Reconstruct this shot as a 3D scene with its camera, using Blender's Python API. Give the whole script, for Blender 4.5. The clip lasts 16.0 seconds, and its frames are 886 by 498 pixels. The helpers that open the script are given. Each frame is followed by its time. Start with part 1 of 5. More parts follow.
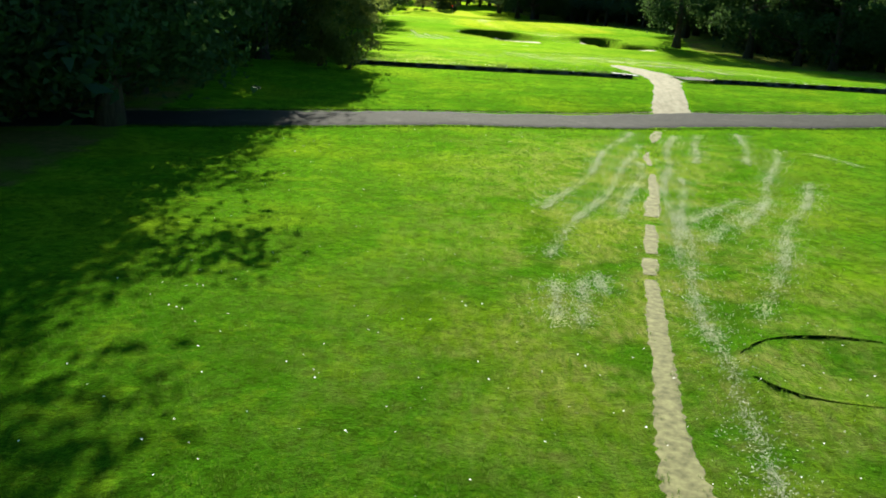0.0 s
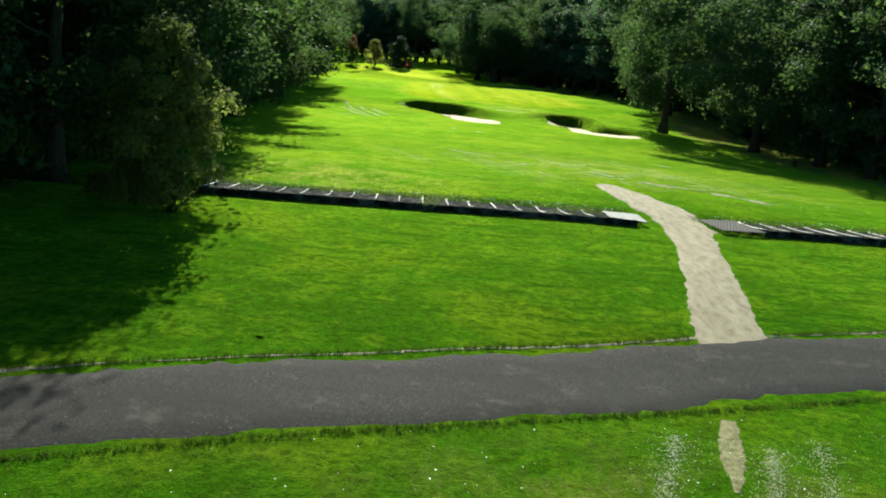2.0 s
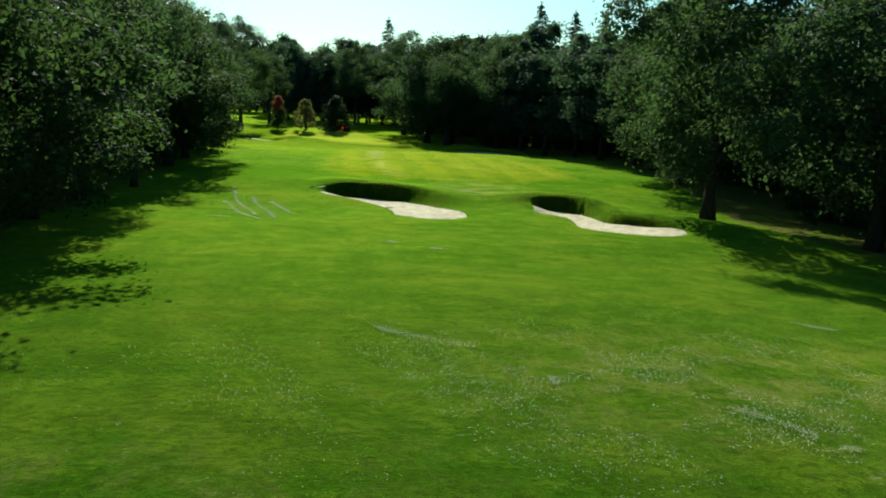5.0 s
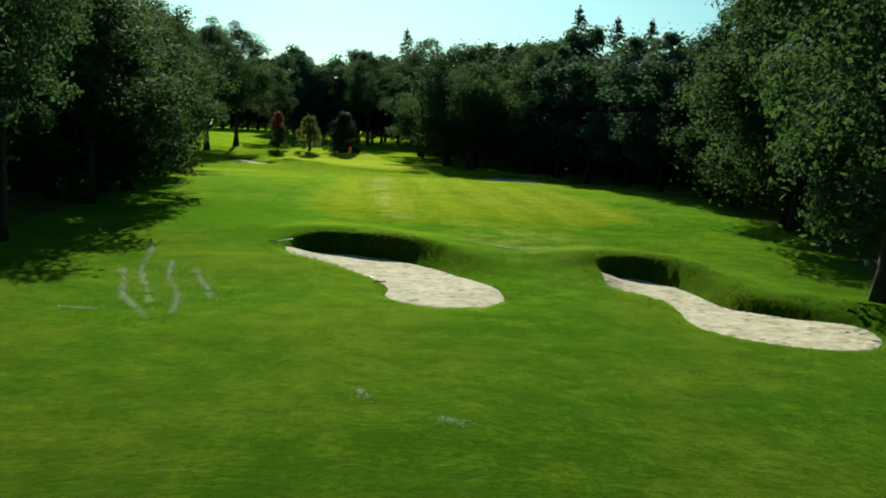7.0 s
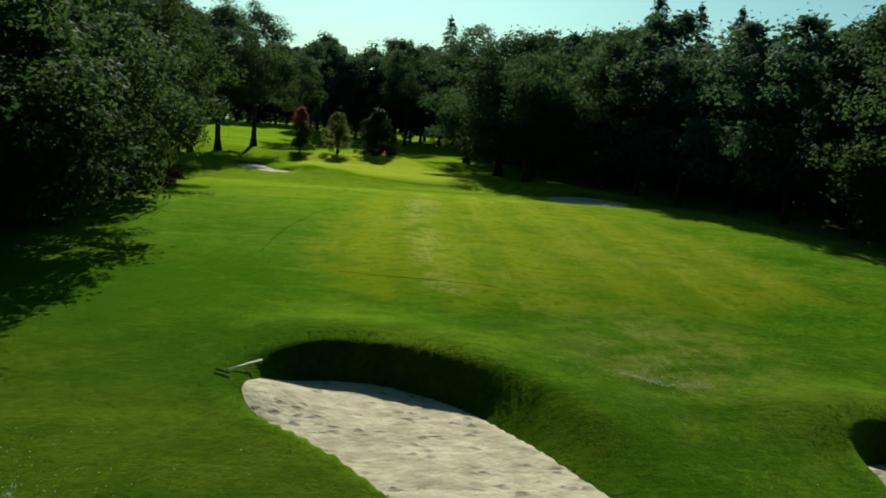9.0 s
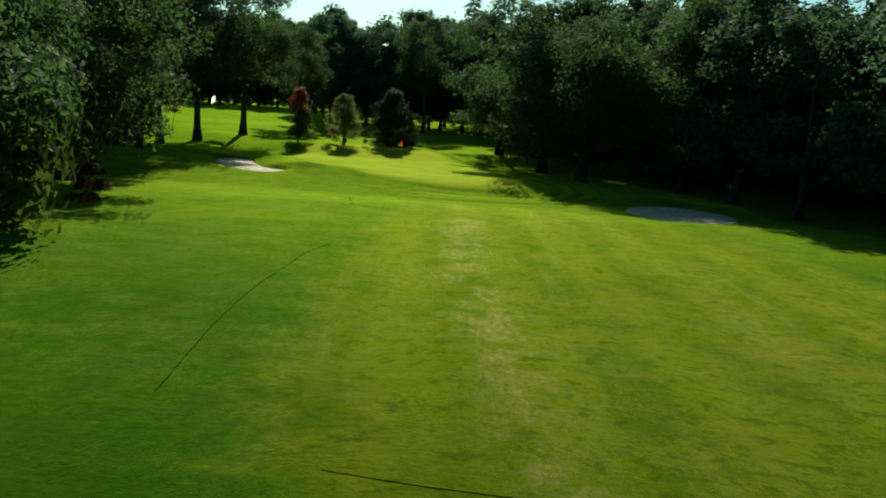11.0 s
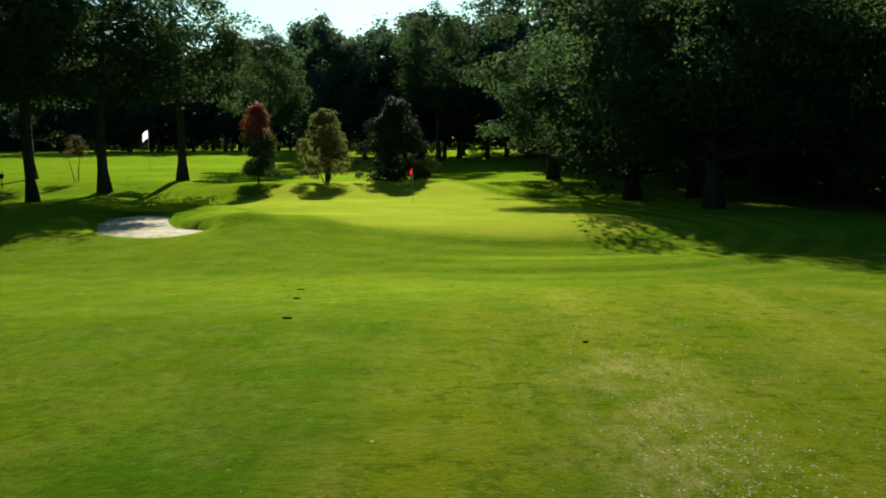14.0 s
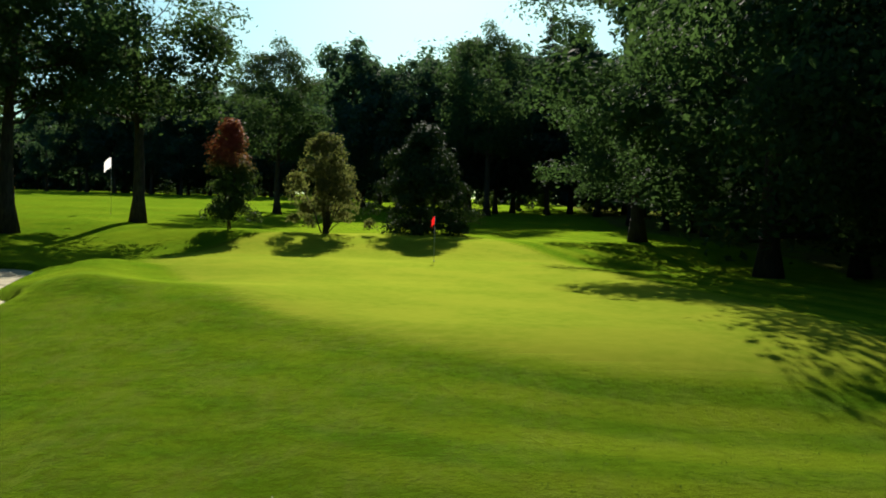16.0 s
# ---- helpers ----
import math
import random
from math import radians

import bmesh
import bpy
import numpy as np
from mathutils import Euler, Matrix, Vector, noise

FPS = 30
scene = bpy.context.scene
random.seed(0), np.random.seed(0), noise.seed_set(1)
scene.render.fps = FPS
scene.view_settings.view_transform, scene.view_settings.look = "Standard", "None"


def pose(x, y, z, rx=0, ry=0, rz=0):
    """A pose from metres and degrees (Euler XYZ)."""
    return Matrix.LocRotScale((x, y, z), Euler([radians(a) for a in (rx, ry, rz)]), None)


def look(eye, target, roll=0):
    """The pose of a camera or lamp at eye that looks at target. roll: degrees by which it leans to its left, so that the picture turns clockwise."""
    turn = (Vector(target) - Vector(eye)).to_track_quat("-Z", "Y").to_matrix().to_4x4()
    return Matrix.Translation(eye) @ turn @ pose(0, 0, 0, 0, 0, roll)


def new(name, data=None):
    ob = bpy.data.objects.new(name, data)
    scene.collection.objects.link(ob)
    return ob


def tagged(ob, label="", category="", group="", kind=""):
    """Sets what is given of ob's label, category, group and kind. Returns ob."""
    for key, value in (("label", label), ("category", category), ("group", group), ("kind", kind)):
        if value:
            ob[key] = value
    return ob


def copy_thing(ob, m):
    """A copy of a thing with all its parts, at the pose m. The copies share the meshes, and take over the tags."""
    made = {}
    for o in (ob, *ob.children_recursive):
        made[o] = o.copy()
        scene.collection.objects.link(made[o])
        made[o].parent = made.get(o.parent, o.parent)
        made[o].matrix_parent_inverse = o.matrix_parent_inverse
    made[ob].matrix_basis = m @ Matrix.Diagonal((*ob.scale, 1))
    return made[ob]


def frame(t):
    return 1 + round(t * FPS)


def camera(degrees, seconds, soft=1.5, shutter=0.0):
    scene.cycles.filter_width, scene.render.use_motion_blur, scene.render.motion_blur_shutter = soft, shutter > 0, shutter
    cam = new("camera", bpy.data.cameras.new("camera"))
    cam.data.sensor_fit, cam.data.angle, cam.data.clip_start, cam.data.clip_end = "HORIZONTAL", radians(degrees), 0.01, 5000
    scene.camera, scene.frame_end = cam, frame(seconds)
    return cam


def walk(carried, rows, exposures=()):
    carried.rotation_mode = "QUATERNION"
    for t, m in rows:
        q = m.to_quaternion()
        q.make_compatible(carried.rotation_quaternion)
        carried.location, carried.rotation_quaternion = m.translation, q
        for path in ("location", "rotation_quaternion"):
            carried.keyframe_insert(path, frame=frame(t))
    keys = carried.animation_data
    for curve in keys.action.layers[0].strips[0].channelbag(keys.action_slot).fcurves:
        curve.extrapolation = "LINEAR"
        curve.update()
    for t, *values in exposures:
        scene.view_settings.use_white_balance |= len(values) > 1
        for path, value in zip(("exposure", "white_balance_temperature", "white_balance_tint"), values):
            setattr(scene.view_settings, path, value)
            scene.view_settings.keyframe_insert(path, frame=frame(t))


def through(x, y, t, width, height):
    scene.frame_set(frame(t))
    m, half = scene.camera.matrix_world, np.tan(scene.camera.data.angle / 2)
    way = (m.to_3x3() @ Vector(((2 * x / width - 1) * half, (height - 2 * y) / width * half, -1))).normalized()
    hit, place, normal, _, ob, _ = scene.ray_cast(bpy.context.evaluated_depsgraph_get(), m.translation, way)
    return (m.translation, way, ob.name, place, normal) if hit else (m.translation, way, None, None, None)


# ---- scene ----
cam = camera(53.0, 16.0, soft=1.9)
PATH = [
    (0, (-0.605, -1.566, 4.827), (-0.598, 0.356, 4.275), 3.2),
    (0.5, (0.097, 3.392, 5.32), (0.116, 5.319, 4.786), 3.7),
    (1, (0.698, 8.886, 5.909), (0.741, 10.818, 5.395), 4.4),
    (1.5, (1.208, 13.915, 6.341), (1.27, 15.854, 5.855), 4.9),
    (2, (1.548, 19.473, 6.562), (1.636, 21.422, 6.119), 4.9),
    (2.5, (1.816, 24.576, 6.717), (1.929, 26.53, 6.305), 4.7),
    (3, (2.117, 29.931, 6.828), (2.258, 31.889, 6.447), 4.1),
    (3.5, (2.434, 34.903, 6.894), (2.601, 36.863, 6.533), 3.4),
    (4, (2.707, 40.156, 6.782), (2.895, 42.117, 6.438), 2.9),
    (6.5, (4.954, 65.954, 6.334), (5.103, 67.928, 6.052), 2.5),
    (7, (5.246, 71.691, 6.405), (5.376, 73.668, 6.13), 2.9),
    (7.5, (5.241, 76.959, 6.467), (5.356, 78.937, 6.197), 3.2),
    (8, (5.102, 82.548, 6.664), (5.202, 84.527, 6.393), 3.4),
    (8.5, (4.912, 87.73, 6.938), (4.992, 89.709, 6.659), 3.6),
    (9, (4.673, 93.163, 7.294), (4.726, 95.141, 7.001), 4.0),
    (11.5, (2.445, 121.195, 6.877), (2.468, 123.167, 6.544), 3.8),
    (12, (2.013, 126.656, 6.216), (2.04, 128.628, 5.884), 2.9),
    (12.5, (1.677, 132.224, 5.585), (1.705, 134.197, 5.26), 1.9),
    (13, (1.443, 138.033, 5.099), (1.47, 140.008, 4.788), 0.8),
    (13.5, (1.528, 143.666, 4.794), (1.54, 145.646, 4.506), -0.0),
    (14, (1.67, 149.46, 4.467), (1.66, 151.444, 4.22), -0.7),
    (14.5, (1.999, 154.656, 4.09), (1.961, 156.645, 3.889), -0.8),
    (15, (2.356, 160.048, 3.788), (2.282, 162.04, 3.627), -0.3),
    (15.5, (2.597, 164.906, 3.552), (2.489, 166.899, 3.415), 0.4),
    (16, (2.495, 169.736, 3.292), (2.36, 171.729, 3.177), 1.6),
]
EXPOSURES = [(0.0, 2.02, 6600, 10), (1.0, 1.9, 6600, 10), (2.0, 1.86, 6450, 10), (4.0, 1.28, 6150, 10), (6.5, 0.92, 6150, 10), (7.5, 0.82, 6150, 10), (9.0, 0.59, 6250, 11),
             (11.5, 1.00, 6350, 12), (12.5, 1.12, 6400, 14), (14.0, 1.12, 6450, 20), (16.0, 1.00, 6450, 20)]
walk(cam, [(t, look(eye, target, roll)) for t, eye, target, roll in PATH], EXPOSURES)

# ---- light ----
SUN_AZ, SUN_EL = -4.0, 30.5          # degrees from +y towards +x, and above the horizon
world = bpy.data.worlds.new("sky")
scene.world = world
world.use_nodes = True
wn = world.node_tree.nodes
sky = wn.new("ShaderNodeTexSky")
sky.sky_type = 'NISHITA'
sky.sun_disc = False
sky.sun_elevation, sky.sun_rotation = radians(SUN_EL), radians(SUN_AZ)
sky.air_density, sky.dust_density, sky.ozone_density = 1.0, 1.2, 4.0
wn["Background"].inputs["Strength"].default_value = 0.05
teal = wn.new("ShaderNodeMix")
teal.data_type, teal.blend_type = 'RGBA', 'MULTIPLY'
teal.inputs["Factor"].default_value = 1.0
teal.inputs[7].default_value = (0.60, 0.98, 0.86, 1)      # the film's cool cast in the sky
world.node_tree.links.new(sky.outputs[0], teal.inputs[6])
world.node_tree.links.new(teal.outputs[2], wn["Background"].inputs["Color"])
sun_data = bpy.data.lights.new("sun", 'SUN')
sun_data.energy, sun_data.angle, sun_data.color = 5.0, radians(0.5), (0.99, 0.955, 0.79)
sun = new("sun", sun_data)
_d = Vector((math.sin(radians(SUN_AZ)) * math.cos(radians(SUN_EL)), math.cos(radians(SUN_AZ)) * math.cos(radians(SUN_EL)), math.sin(radians(SUN_EL))))
sun.matrix_world = look(tuple(_d * 300 + Vector((0, 100, 0))), (0, 100, 0))

# ---- materials ----


class Nodes:
    """A small wrapper round a material's node tree."""

    def __init__(self, name, rough=0.7, metal=0.0, spec=0.3):
        self.m = bpy.data.materials.new(name)
        self.m.use_nodes = True
        self.t = self.m.node_tree
        self.b = self.t.nodes["Principled BSDF"]
        self.b.inputs["Roughness"].default_value = rough
        self.b.inputs["Metallic"].default_value = metal
        self.b.inputs["Specular IOR Level"].default_value = spec
        self.co = self.t.nodes.new("ShaderNodeTexCoord").outputs["Object"]

    def put(self, socket, value):
        if isinstance(value, bpy.types.NodeSocket):
            self.t.links.new(value, socket)
        else:
            socket.default_value = value

    def noise(self, scale, detail=4.0, rough=0.55, vector=None, stretch=None):
        v = vector or self.co
        if stretch:
            mp = self.t.nodes.new("ShaderNodeMapping")
            mp.inputs["Scale"].default_value = stretch
            self.put(mp.inputs["Vector"], v)
            v = mp.outputs[0]
        n = self.t.nodes.new("ShaderNodeTexNoise")
        n.inputs["Scale"].default_value, n.inputs["Detail"].default_value, n.inputs["Roughness"].default_value = scale, detail, rough
        self.put(n.inputs["Vector"], v)
        return n.outputs["Fac"]

    def ramp(self, fac, *stops):
        r = self.t.nodes.new("ShaderNodeValToRGB")
        e = r.color_ramp.elements
        while len(e) < len(stops):
            e.new(0.5)
        for el, (p, c) in zip(e, stops):
            el.position = p
            el.color = (*c, 1) if len(c) == 3 else c
        self.put(r.inputs["Fac"], fac)
        return r.outputs["Color"]

    def span(self, fac, a, b, lo=0.0, hi=1.0):
        r = self.t.nodes.new("ShaderNodeMapRange")
        r.interpolation_type = 'SMOOTHSTEP'
        for i, v in zip(("From Min", "From Max", "To Min", "To Max"), (a, b, lo, hi)):
            r.inputs[i].default_value = v
        self.put(r.inputs["Value"], fac)
        return r.outputs["Result"]

    def math(self, op, a, b=0.0):
        n = self.t.nodes.new("ShaderNodeMath")
        n.operation = op
        self.put(n.inputs[0], a)
        self.put(n.inputs[1], b)
        return n.outputs[0]

    def mix(self, fac, a, b, mode='MIX'):
        n = self.t.nodes.new("ShaderNodeMix")
        n.data_type, n.blend_type = 'RGBA', mode
        for sock, v in ((n.inputs["Factor"], fac), (n.inputs["A"] if False else n.inputs[6], a), (n.inputs[7], b)):
            self.put(sock, (*v, 1) if isinstance(v, tuple) and len(v) == 3 else v)
        return n.outputs[2]

    def attr(self, name):
        n = self.t.nodes.new("ShaderNodeAttribute")
        n.attribute_name = name
        return n.outputs["Fac"]

    def bump(self, height, strength=0.4, distance=0.02):
        n = self.t.nodes.new("ShaderNodeBump")
        n.inputs["Strength"].default_value, n.inputs["Distance"].default_value = strength, distance
        self.put(n.inputs["Height"], height)
        self.put(self.b.inputs["Normal"], n.outputs[0])

    def colour(self, c):
        self.put(self.b.inputs["Base Color"], (*c, 1) if isinstance(c, tuple) and len(c) == 3 else c)
        return self.m


def leaf_material(name, dark, light, through=0.35, rare=None):
    n = Nodes(name, rough=0.75, spec=0.05)
    geo = n.t.nodes.new("ShaderNodeNewGeometry")
    obi = n.t.nodes.new("ShaderNodeObjectInfo")
    r = geo.outputs["Random Per Island"]
    c = n.mix(r, dark, light)
    patch = n.noise(0.35, 3.0)
    c = n.mix(n.span(patch, 0.45, 0.7, 0.0, 0.6), c, light)
    if rare:
        sep = n.t.nodes.new("ShaderNodeSeparateXYZ")
        n.put(sep.inputs[0], n.co)
        up = n.math('ADD', n.span(sep.outputs["Z"], 2.0, 5.4, 0.0, 0.75), n.math('SUBTRACT', n.noise(0.9, 4.0), 0.5))
        c = n.mix(n.span(up, 0.22, 0.7, 0.0, 0.85), c, rare)
    # warm bright patches: sunlit spots of the foliage put into the leaf colour
    c = n.mix(n.span(n.noise(0.22, 5.0, 0.7), 0.54, 0.66, 0.0, 0.55), c, tuple(v * k for v, k in zip(light, (1.45, 1.4, 0.9))))
    shade = n.span(obi.outputs["Random"], 0, 1, 0.75, 1.2)
    cc = n.t.nodes.new("ShaderNodeCombineColor")
    for i in range(3):
        n.put(cc.inputs[i], shade)
    c = n.mix(1.0, c, cc.outputs[0], 'MULTIPLY')
    n.colour(c)
    tr = n.t.nodes.new("ShaderNodeBsdfTranslucent")
    n.put(tr.inputs["Color"], n.mix(0.5, c, (0.090, 0.165, 0.026)))
    mx = n.t.nodes.new("ShaderNodeMixShader")
    mx.inputs["Fac"].default_value = through
    n.t.links.new(n.b.outputs[0], mx.inputs[1])
    n.t.links.new(tr.outputs[0], mx.inputs[2])
    n.t.links.new(mx.outputs[0], n.t.nodes["Material Output"].inputs["Surface"])
    return n.m


def bark_material(name, dark, light):
    n = Nodes(name, rough=0.9, spec=0.15)
    g = n.noise(9.0, 6.0, 0.65, stretch=(1, 1, 0.18))
    c = n.ramp(g, (0.3, dark), (0.7, light))
    c = n.mix(n.span(n.noise(1.3), 0.5, 0.7, 0, 0.6), c, (0.05, 0.06, 0.03))
    n.bump(g, 0.9, 0.04)
    return n.colour(c)


def plain_material(name, c, rough=0.6, metal=0.0, vary=0.25, scale=6.0, spec=0.3):
    n = Nodes(name, rough=rough, metal=metal, spec=spec)
    f = n.noise(scale, 5.0, 0.6)
    lo = tuple(v * (1 - vary) for v in c)
    hi = tuple(min(1, v * (1 + vary)) for v in c)
    n.bump(f, 0.15, 0.01)
    return n.colour(n.ramp(f, (0.3, lo), (0.7, hi)))


def grass_material():
    n = Nodes("grass", rough=1.0, spec=0.0)
    n.b.inputs["Sheen Weight"].default_value, n.b.inputs["Sheen Roughness"].default_value = 0.62, 0.30
    fair, green, woods, dry, ring = (n.attr(k) for k in ("fairway", "green", "woods", "dry", "ring"))
    sep = n.t.nodes.new("ShaderNodeSeparateXYZ")
    n.put(sep.inputs[0], n.co)
    px, py = sep.outputs["X"], sep.outputs["Y"]
    fine = n.noise(16.0, 5.0, 0.7)
    mid = n.noise(1.6, 5.0, 0.6)
    blot = n.noise(4.2, 6.0, 0.7)
    clump = n.noise(0.75, 6.0, 0.68)
    wide = n.noise(0.14, 4.0, 0.55)
    # rough: blades, clumps, uneven mowing lines and pale or dark green areas
    c = n.ramp(fine, (0.25, (0.012, 0.055, 0.003)), (0.5, (0.030, 0.112, 0.004)), (0.75, (0.056, 0.170, 0.006)))
    c = n.mix(n.span(wide, 0.48, 0.64, 0.0, 0.75), c, (0.085, 0.150, 0.006))
    c = n.mix(n.span(wide, 0.36, 0.47, 0.65, 0.0), c, (0.016, 0.080, 0.003))
    lines = n.noise(0.8, 5.0, 0.6, stretch=(0.3, 1.0, 1.0))
    level = n.span(py, 28.0, 40.0, 0.25, 1.0)
    c = n.mix(n.math('MULTIPLY', level, n.span(lines, 0.50, 0.68, 0.0, 0.35)), c, (0.080, 0.162, 0.006))
    c = n.mix(n.math('MULTIPLY', level, n.span(lines, 0.32, 0.48, 0.3, 0.0)), c, (0.018, 0.072, 0.003))
    c = n.mix(n.span(clump, 0.37, 0.49, 0.6, 0.0), c, (0.022, 0.068, 0.003))
    c = n.mix(n.span(clump, 0.51, 0.65, 0.0, 0.5), c, (0.105, 0.190, 0.008))
    c = n.mix(n.span(blot, 0.40, 0.50, 0.75, 0.0), c, (0.018, 0.054, 0.003))
    wavy = n.noise(1.0, 4.0, 0.6, stretch=(0.45, 2.2, 1.0))
    strip = n.math('MULTIPLY', n.span(py, 36.0, 40.0), n.span(py, 53.0, 62.0, 1.0, 0.0))
    c = n.mix(n.math('MULTIPLY', strip, n.span(wavy, 0.34, 0.47, 0.8, 0.0)), c, (0.012, 0.058, 0.003))
    rough_c = n.mix(n.span(blot, 0.55, 0.70, 0.0, 0.5), c, (0.125, 0.230, 0.010))
    late = n.math('MULTIPLY', n.span(py, 138.0, 170.0), n.span(n.noise(0.6, 5.0, 0.65), 0.34, 0.58, 0.55, 1.0))
    rough_c = n.mix(n.math('MULTIPLY', late, 0.40), rough_c, (0.132, 0.172, 0.007))
    midway = n.math('MULTIPLY', n.span(py, 57.0, 74.0), n.span(py, 116.0, 132.0, 1.0, 0.0))
    rough_c = n.mix(n.math('MULTIPLY', midway, n.span(wide, 0.36, 0.6, 0.25, 0.5)), rough_c, n.mix(n.span(clump, 0.4, 0.6), (0.066, 0.118, 0.010), (0.096, 0.145, 0.014)))
    # left of the fairway the rough turns a darker green
    left_dark = n.math('MULTIPLY', n.math('MULTIPLY', n.span(px, -4.0, 3.0, 1.0, 0.0), n.span(py, 112.0, 126.0)), n.span(py, 146.0, 166.0, 1.0, 0.0))
    rough_c = n.mix(n.math('MULTIPLY', left_dark, n.span(n.noise(0.5, 4.0), 0.35, 0.6, 0.35, 0.7)), rough_c, (0.026, 0.085, 0.004))
    # fairway: thin dry turf, brown patches and mower lanes along the hole
    c = n.mix(n.span(fine, 0.3, 0.7), (0.080, 0.112, 0.004), (0.140, 0.158, 0.007))
    c = n.mix(n.span(n.noise(0.32, 5.0, 0.65), 0.44, 0.60, 0.0, 0.65), c, (0.055, 0.112, 0.004))
    lane = n.math('ADD', n.math('ADD', px, n.math('MULTIPLY', py, 0.036)), n.math('MULTIPLY', n.noise(0.25, 3.0), 0.9))
    wave = n.math('COSINE', n.math('MULTIPLY', n.math('SUBTRACT', lane, 11.55), 1.653))
    c = n.mix(n.span(wave, -0.6, 0.6, 0.0, 0.6), c, (0.150, 0.170, 0.008))
    streak = n.noise(0.75, 6.0, 0.65, stretch=(1.0, 0.10, 1.0))
    c = n.mix(n.span(streak, 0.52, 0.70, 0.0, 0.5), c, (0.205, 0.205, 0.034))
    c = n.mix(n.span(n.noise(0.5, 6.0, 0.7, stretch=(1.0, 0.45, 1.0)), 0.50, 0.68, 0.0, 0.6), c, (0.165, 0.160, 0.014))
    c = n.mix(n.span(n.noise(0.5, 6.0, 0.7), 0.36, 0.48, 0.45, 0.0), c, (0.048, 0.098, 0.004))
    c = n.mix(n.span(n.noise(2.4, 6.0, 0.72), 0.38, 0.49, 0.7, 0.0), c, (0.034, 0.074, 0.004))
    fair_c = n.mix(n.span(blot, 0.58, 0.72, 0.0, 0.4), c, (0.23, 0.225, 0.03))
    green_c = n.mix(n.span(n.noise(3.0, 4.0), 0.3, 0.7), (0.105, 0.150, 0.011), (0.140, 0.178, 0.016))
    green_c = n.mix(n.span(n.noise(0.35, 5.0, 0.6), 0.42, 0.62, 0.0, 0.6), green_c, (0.165, 0.190, 0.018))
    straw = n.mix(n.span(n.noise(3.2, 6.0, 0.7, stretch=(1.6, 0.5, 1)), 0.4, 0.62), (0.14, 0.18, 0.02), (0.30, 0.27, 0.09))
    litter = n.ramp(n.noise(5.0, 6.0, 0.7), (0.3, (0.03, 0.035, 0.01)), (0.6, (0.085, 0.07, 0.03)), (0.8, (0.14, 0.11, 0.05)))
    litter = n.mix(n.span(n.noise(0.5, 4.0), 0.4, 0.65), litter, (0.05, 0.085, 0.01))
    fair_c = n.mix(1.0, fair_c, (0.88, 1.0, 0.85), 'MULTIPLY')
    edge = n.math('ADD', fair, n.math('MULTIPLY', n.math('SUBTRACT', n.noise(0.4, 4.0, 0.6), 0.5), 1.3))
    c = n.mix(n.span(edge, 0.15, 0.85), rough_c, fair_c)
    c = n.mix(n.math('MULTIPLY', dry, n.span(n.noise(0.8, 5.0), 0.36, 0.6)), c, straw)
    # mown rings round the green
    bands = n.math('SINE', n.math('MULTIPLY', n.math('ADD', ring, n.math('MULTIPLY', n.noise(0.3, 3.0), 0.05)), 52.0))
    near = n.math('MULTIPLY', n.span(ring, 0.45, 0.7, 1.0, 0.0), n.span(px, -2.0, 5.0, 0.22, 1.0))
    collar = n.mix(n.span(bands, -0.7, 0.7), n.mix(0.5, c, (0.038, 0.098, 0.004)), n.mix(0.5, c, (0.140, 0.195, 0.010)))
    c = n.mix(n.math('MULTIPLY', near, 0.8), c, collar)
    c = n.mix(green, c, green_c)
    c = n.mix(n.span(n.math('ADD', woods, n.math('MULTIPLY', n.math('SUBTRACT', mid, 0.5), 0.8)), 0.4, 0.7), c, litter)
    short = n.math('MAXIMUM', n.math('MULTIPLY', fair, 0.35), green)
    long = n.math('SUBTRACT', 1.05, short)
    hgt = n.math('MULTIPLY', n.math('ADD', fine, n.math('MULTIPLY', n.noise(5.0, 4.0), 1.2)), long)
    # uneven ground under the turf, then the blades
    swell = n.t.nodes.new("ShaderNodeBump")
    swell.inputs["Strength"].default_value, swell.inputs["Distance"].default_value = 0.7, 0.17
    n.put(swell.inputs["Height"], n.math('MULTIPLY', n.noise(0.55, 3.0, 0.5), n.math('SUBTRACT', 1.05, green)))
    n.bump(hgt, 0.8, 0.055)
    n.t.links.new(swell.outputs[0], n.b.inputs["Normal"].links[0].from_node.inputs["Normal"])
    c = n.mix(1.0, c, (0.635, 0.605, 0.62), 'MULTIPLY')
    n.colour(n.mix(1.0, c, (0.74, 0.74, 0.74), 'MULTIPLY'))
    fuzz = n.t.nodes.new("ShaderNodeVectorMath")
    fuzz.operation = 'SCALE'
    n.put(fuzz.inputs[0], n.mix(0.12, c, (0.034, 0.068, 0.003)))
    fuzz.inputs["Scale"].default_value = 6.6
    n.put(n.b.inputs["Sheen Tint"], fuzz.outputs[0])
    # waxy gloss of the blades, stronger at a flat angle
    gl, fr, mx = n.t.nodes.new("ShaderNodeBsdfGlossy"), n.t.nodes.new("ShaderNodeFresnel"), n.t.nodes.new("ShaderNodeMixShader")
    gl.inputs["Roughness"].default_value = 0.78
    n.put(gl.inputs["Color"], n.mix(0.6, (0.22, 0.34, 0.012), fuzz.outputs[0]))
    fr.inputs["IOR"].default_value = 1.32
    n.put(mx.inputs[0], n.math('MULTIPLY', fr.outputs[0], 0.17))
    n.t.links.new(n.b.outputs[0], mx.inputs[1])
    n.t.links.new(gl.outputs[0], mx.inputs[2])
    n.t.links.new(mx.outputs[0], n.t.nodes["Material Output"].inputs["Surface"])
    return n.m


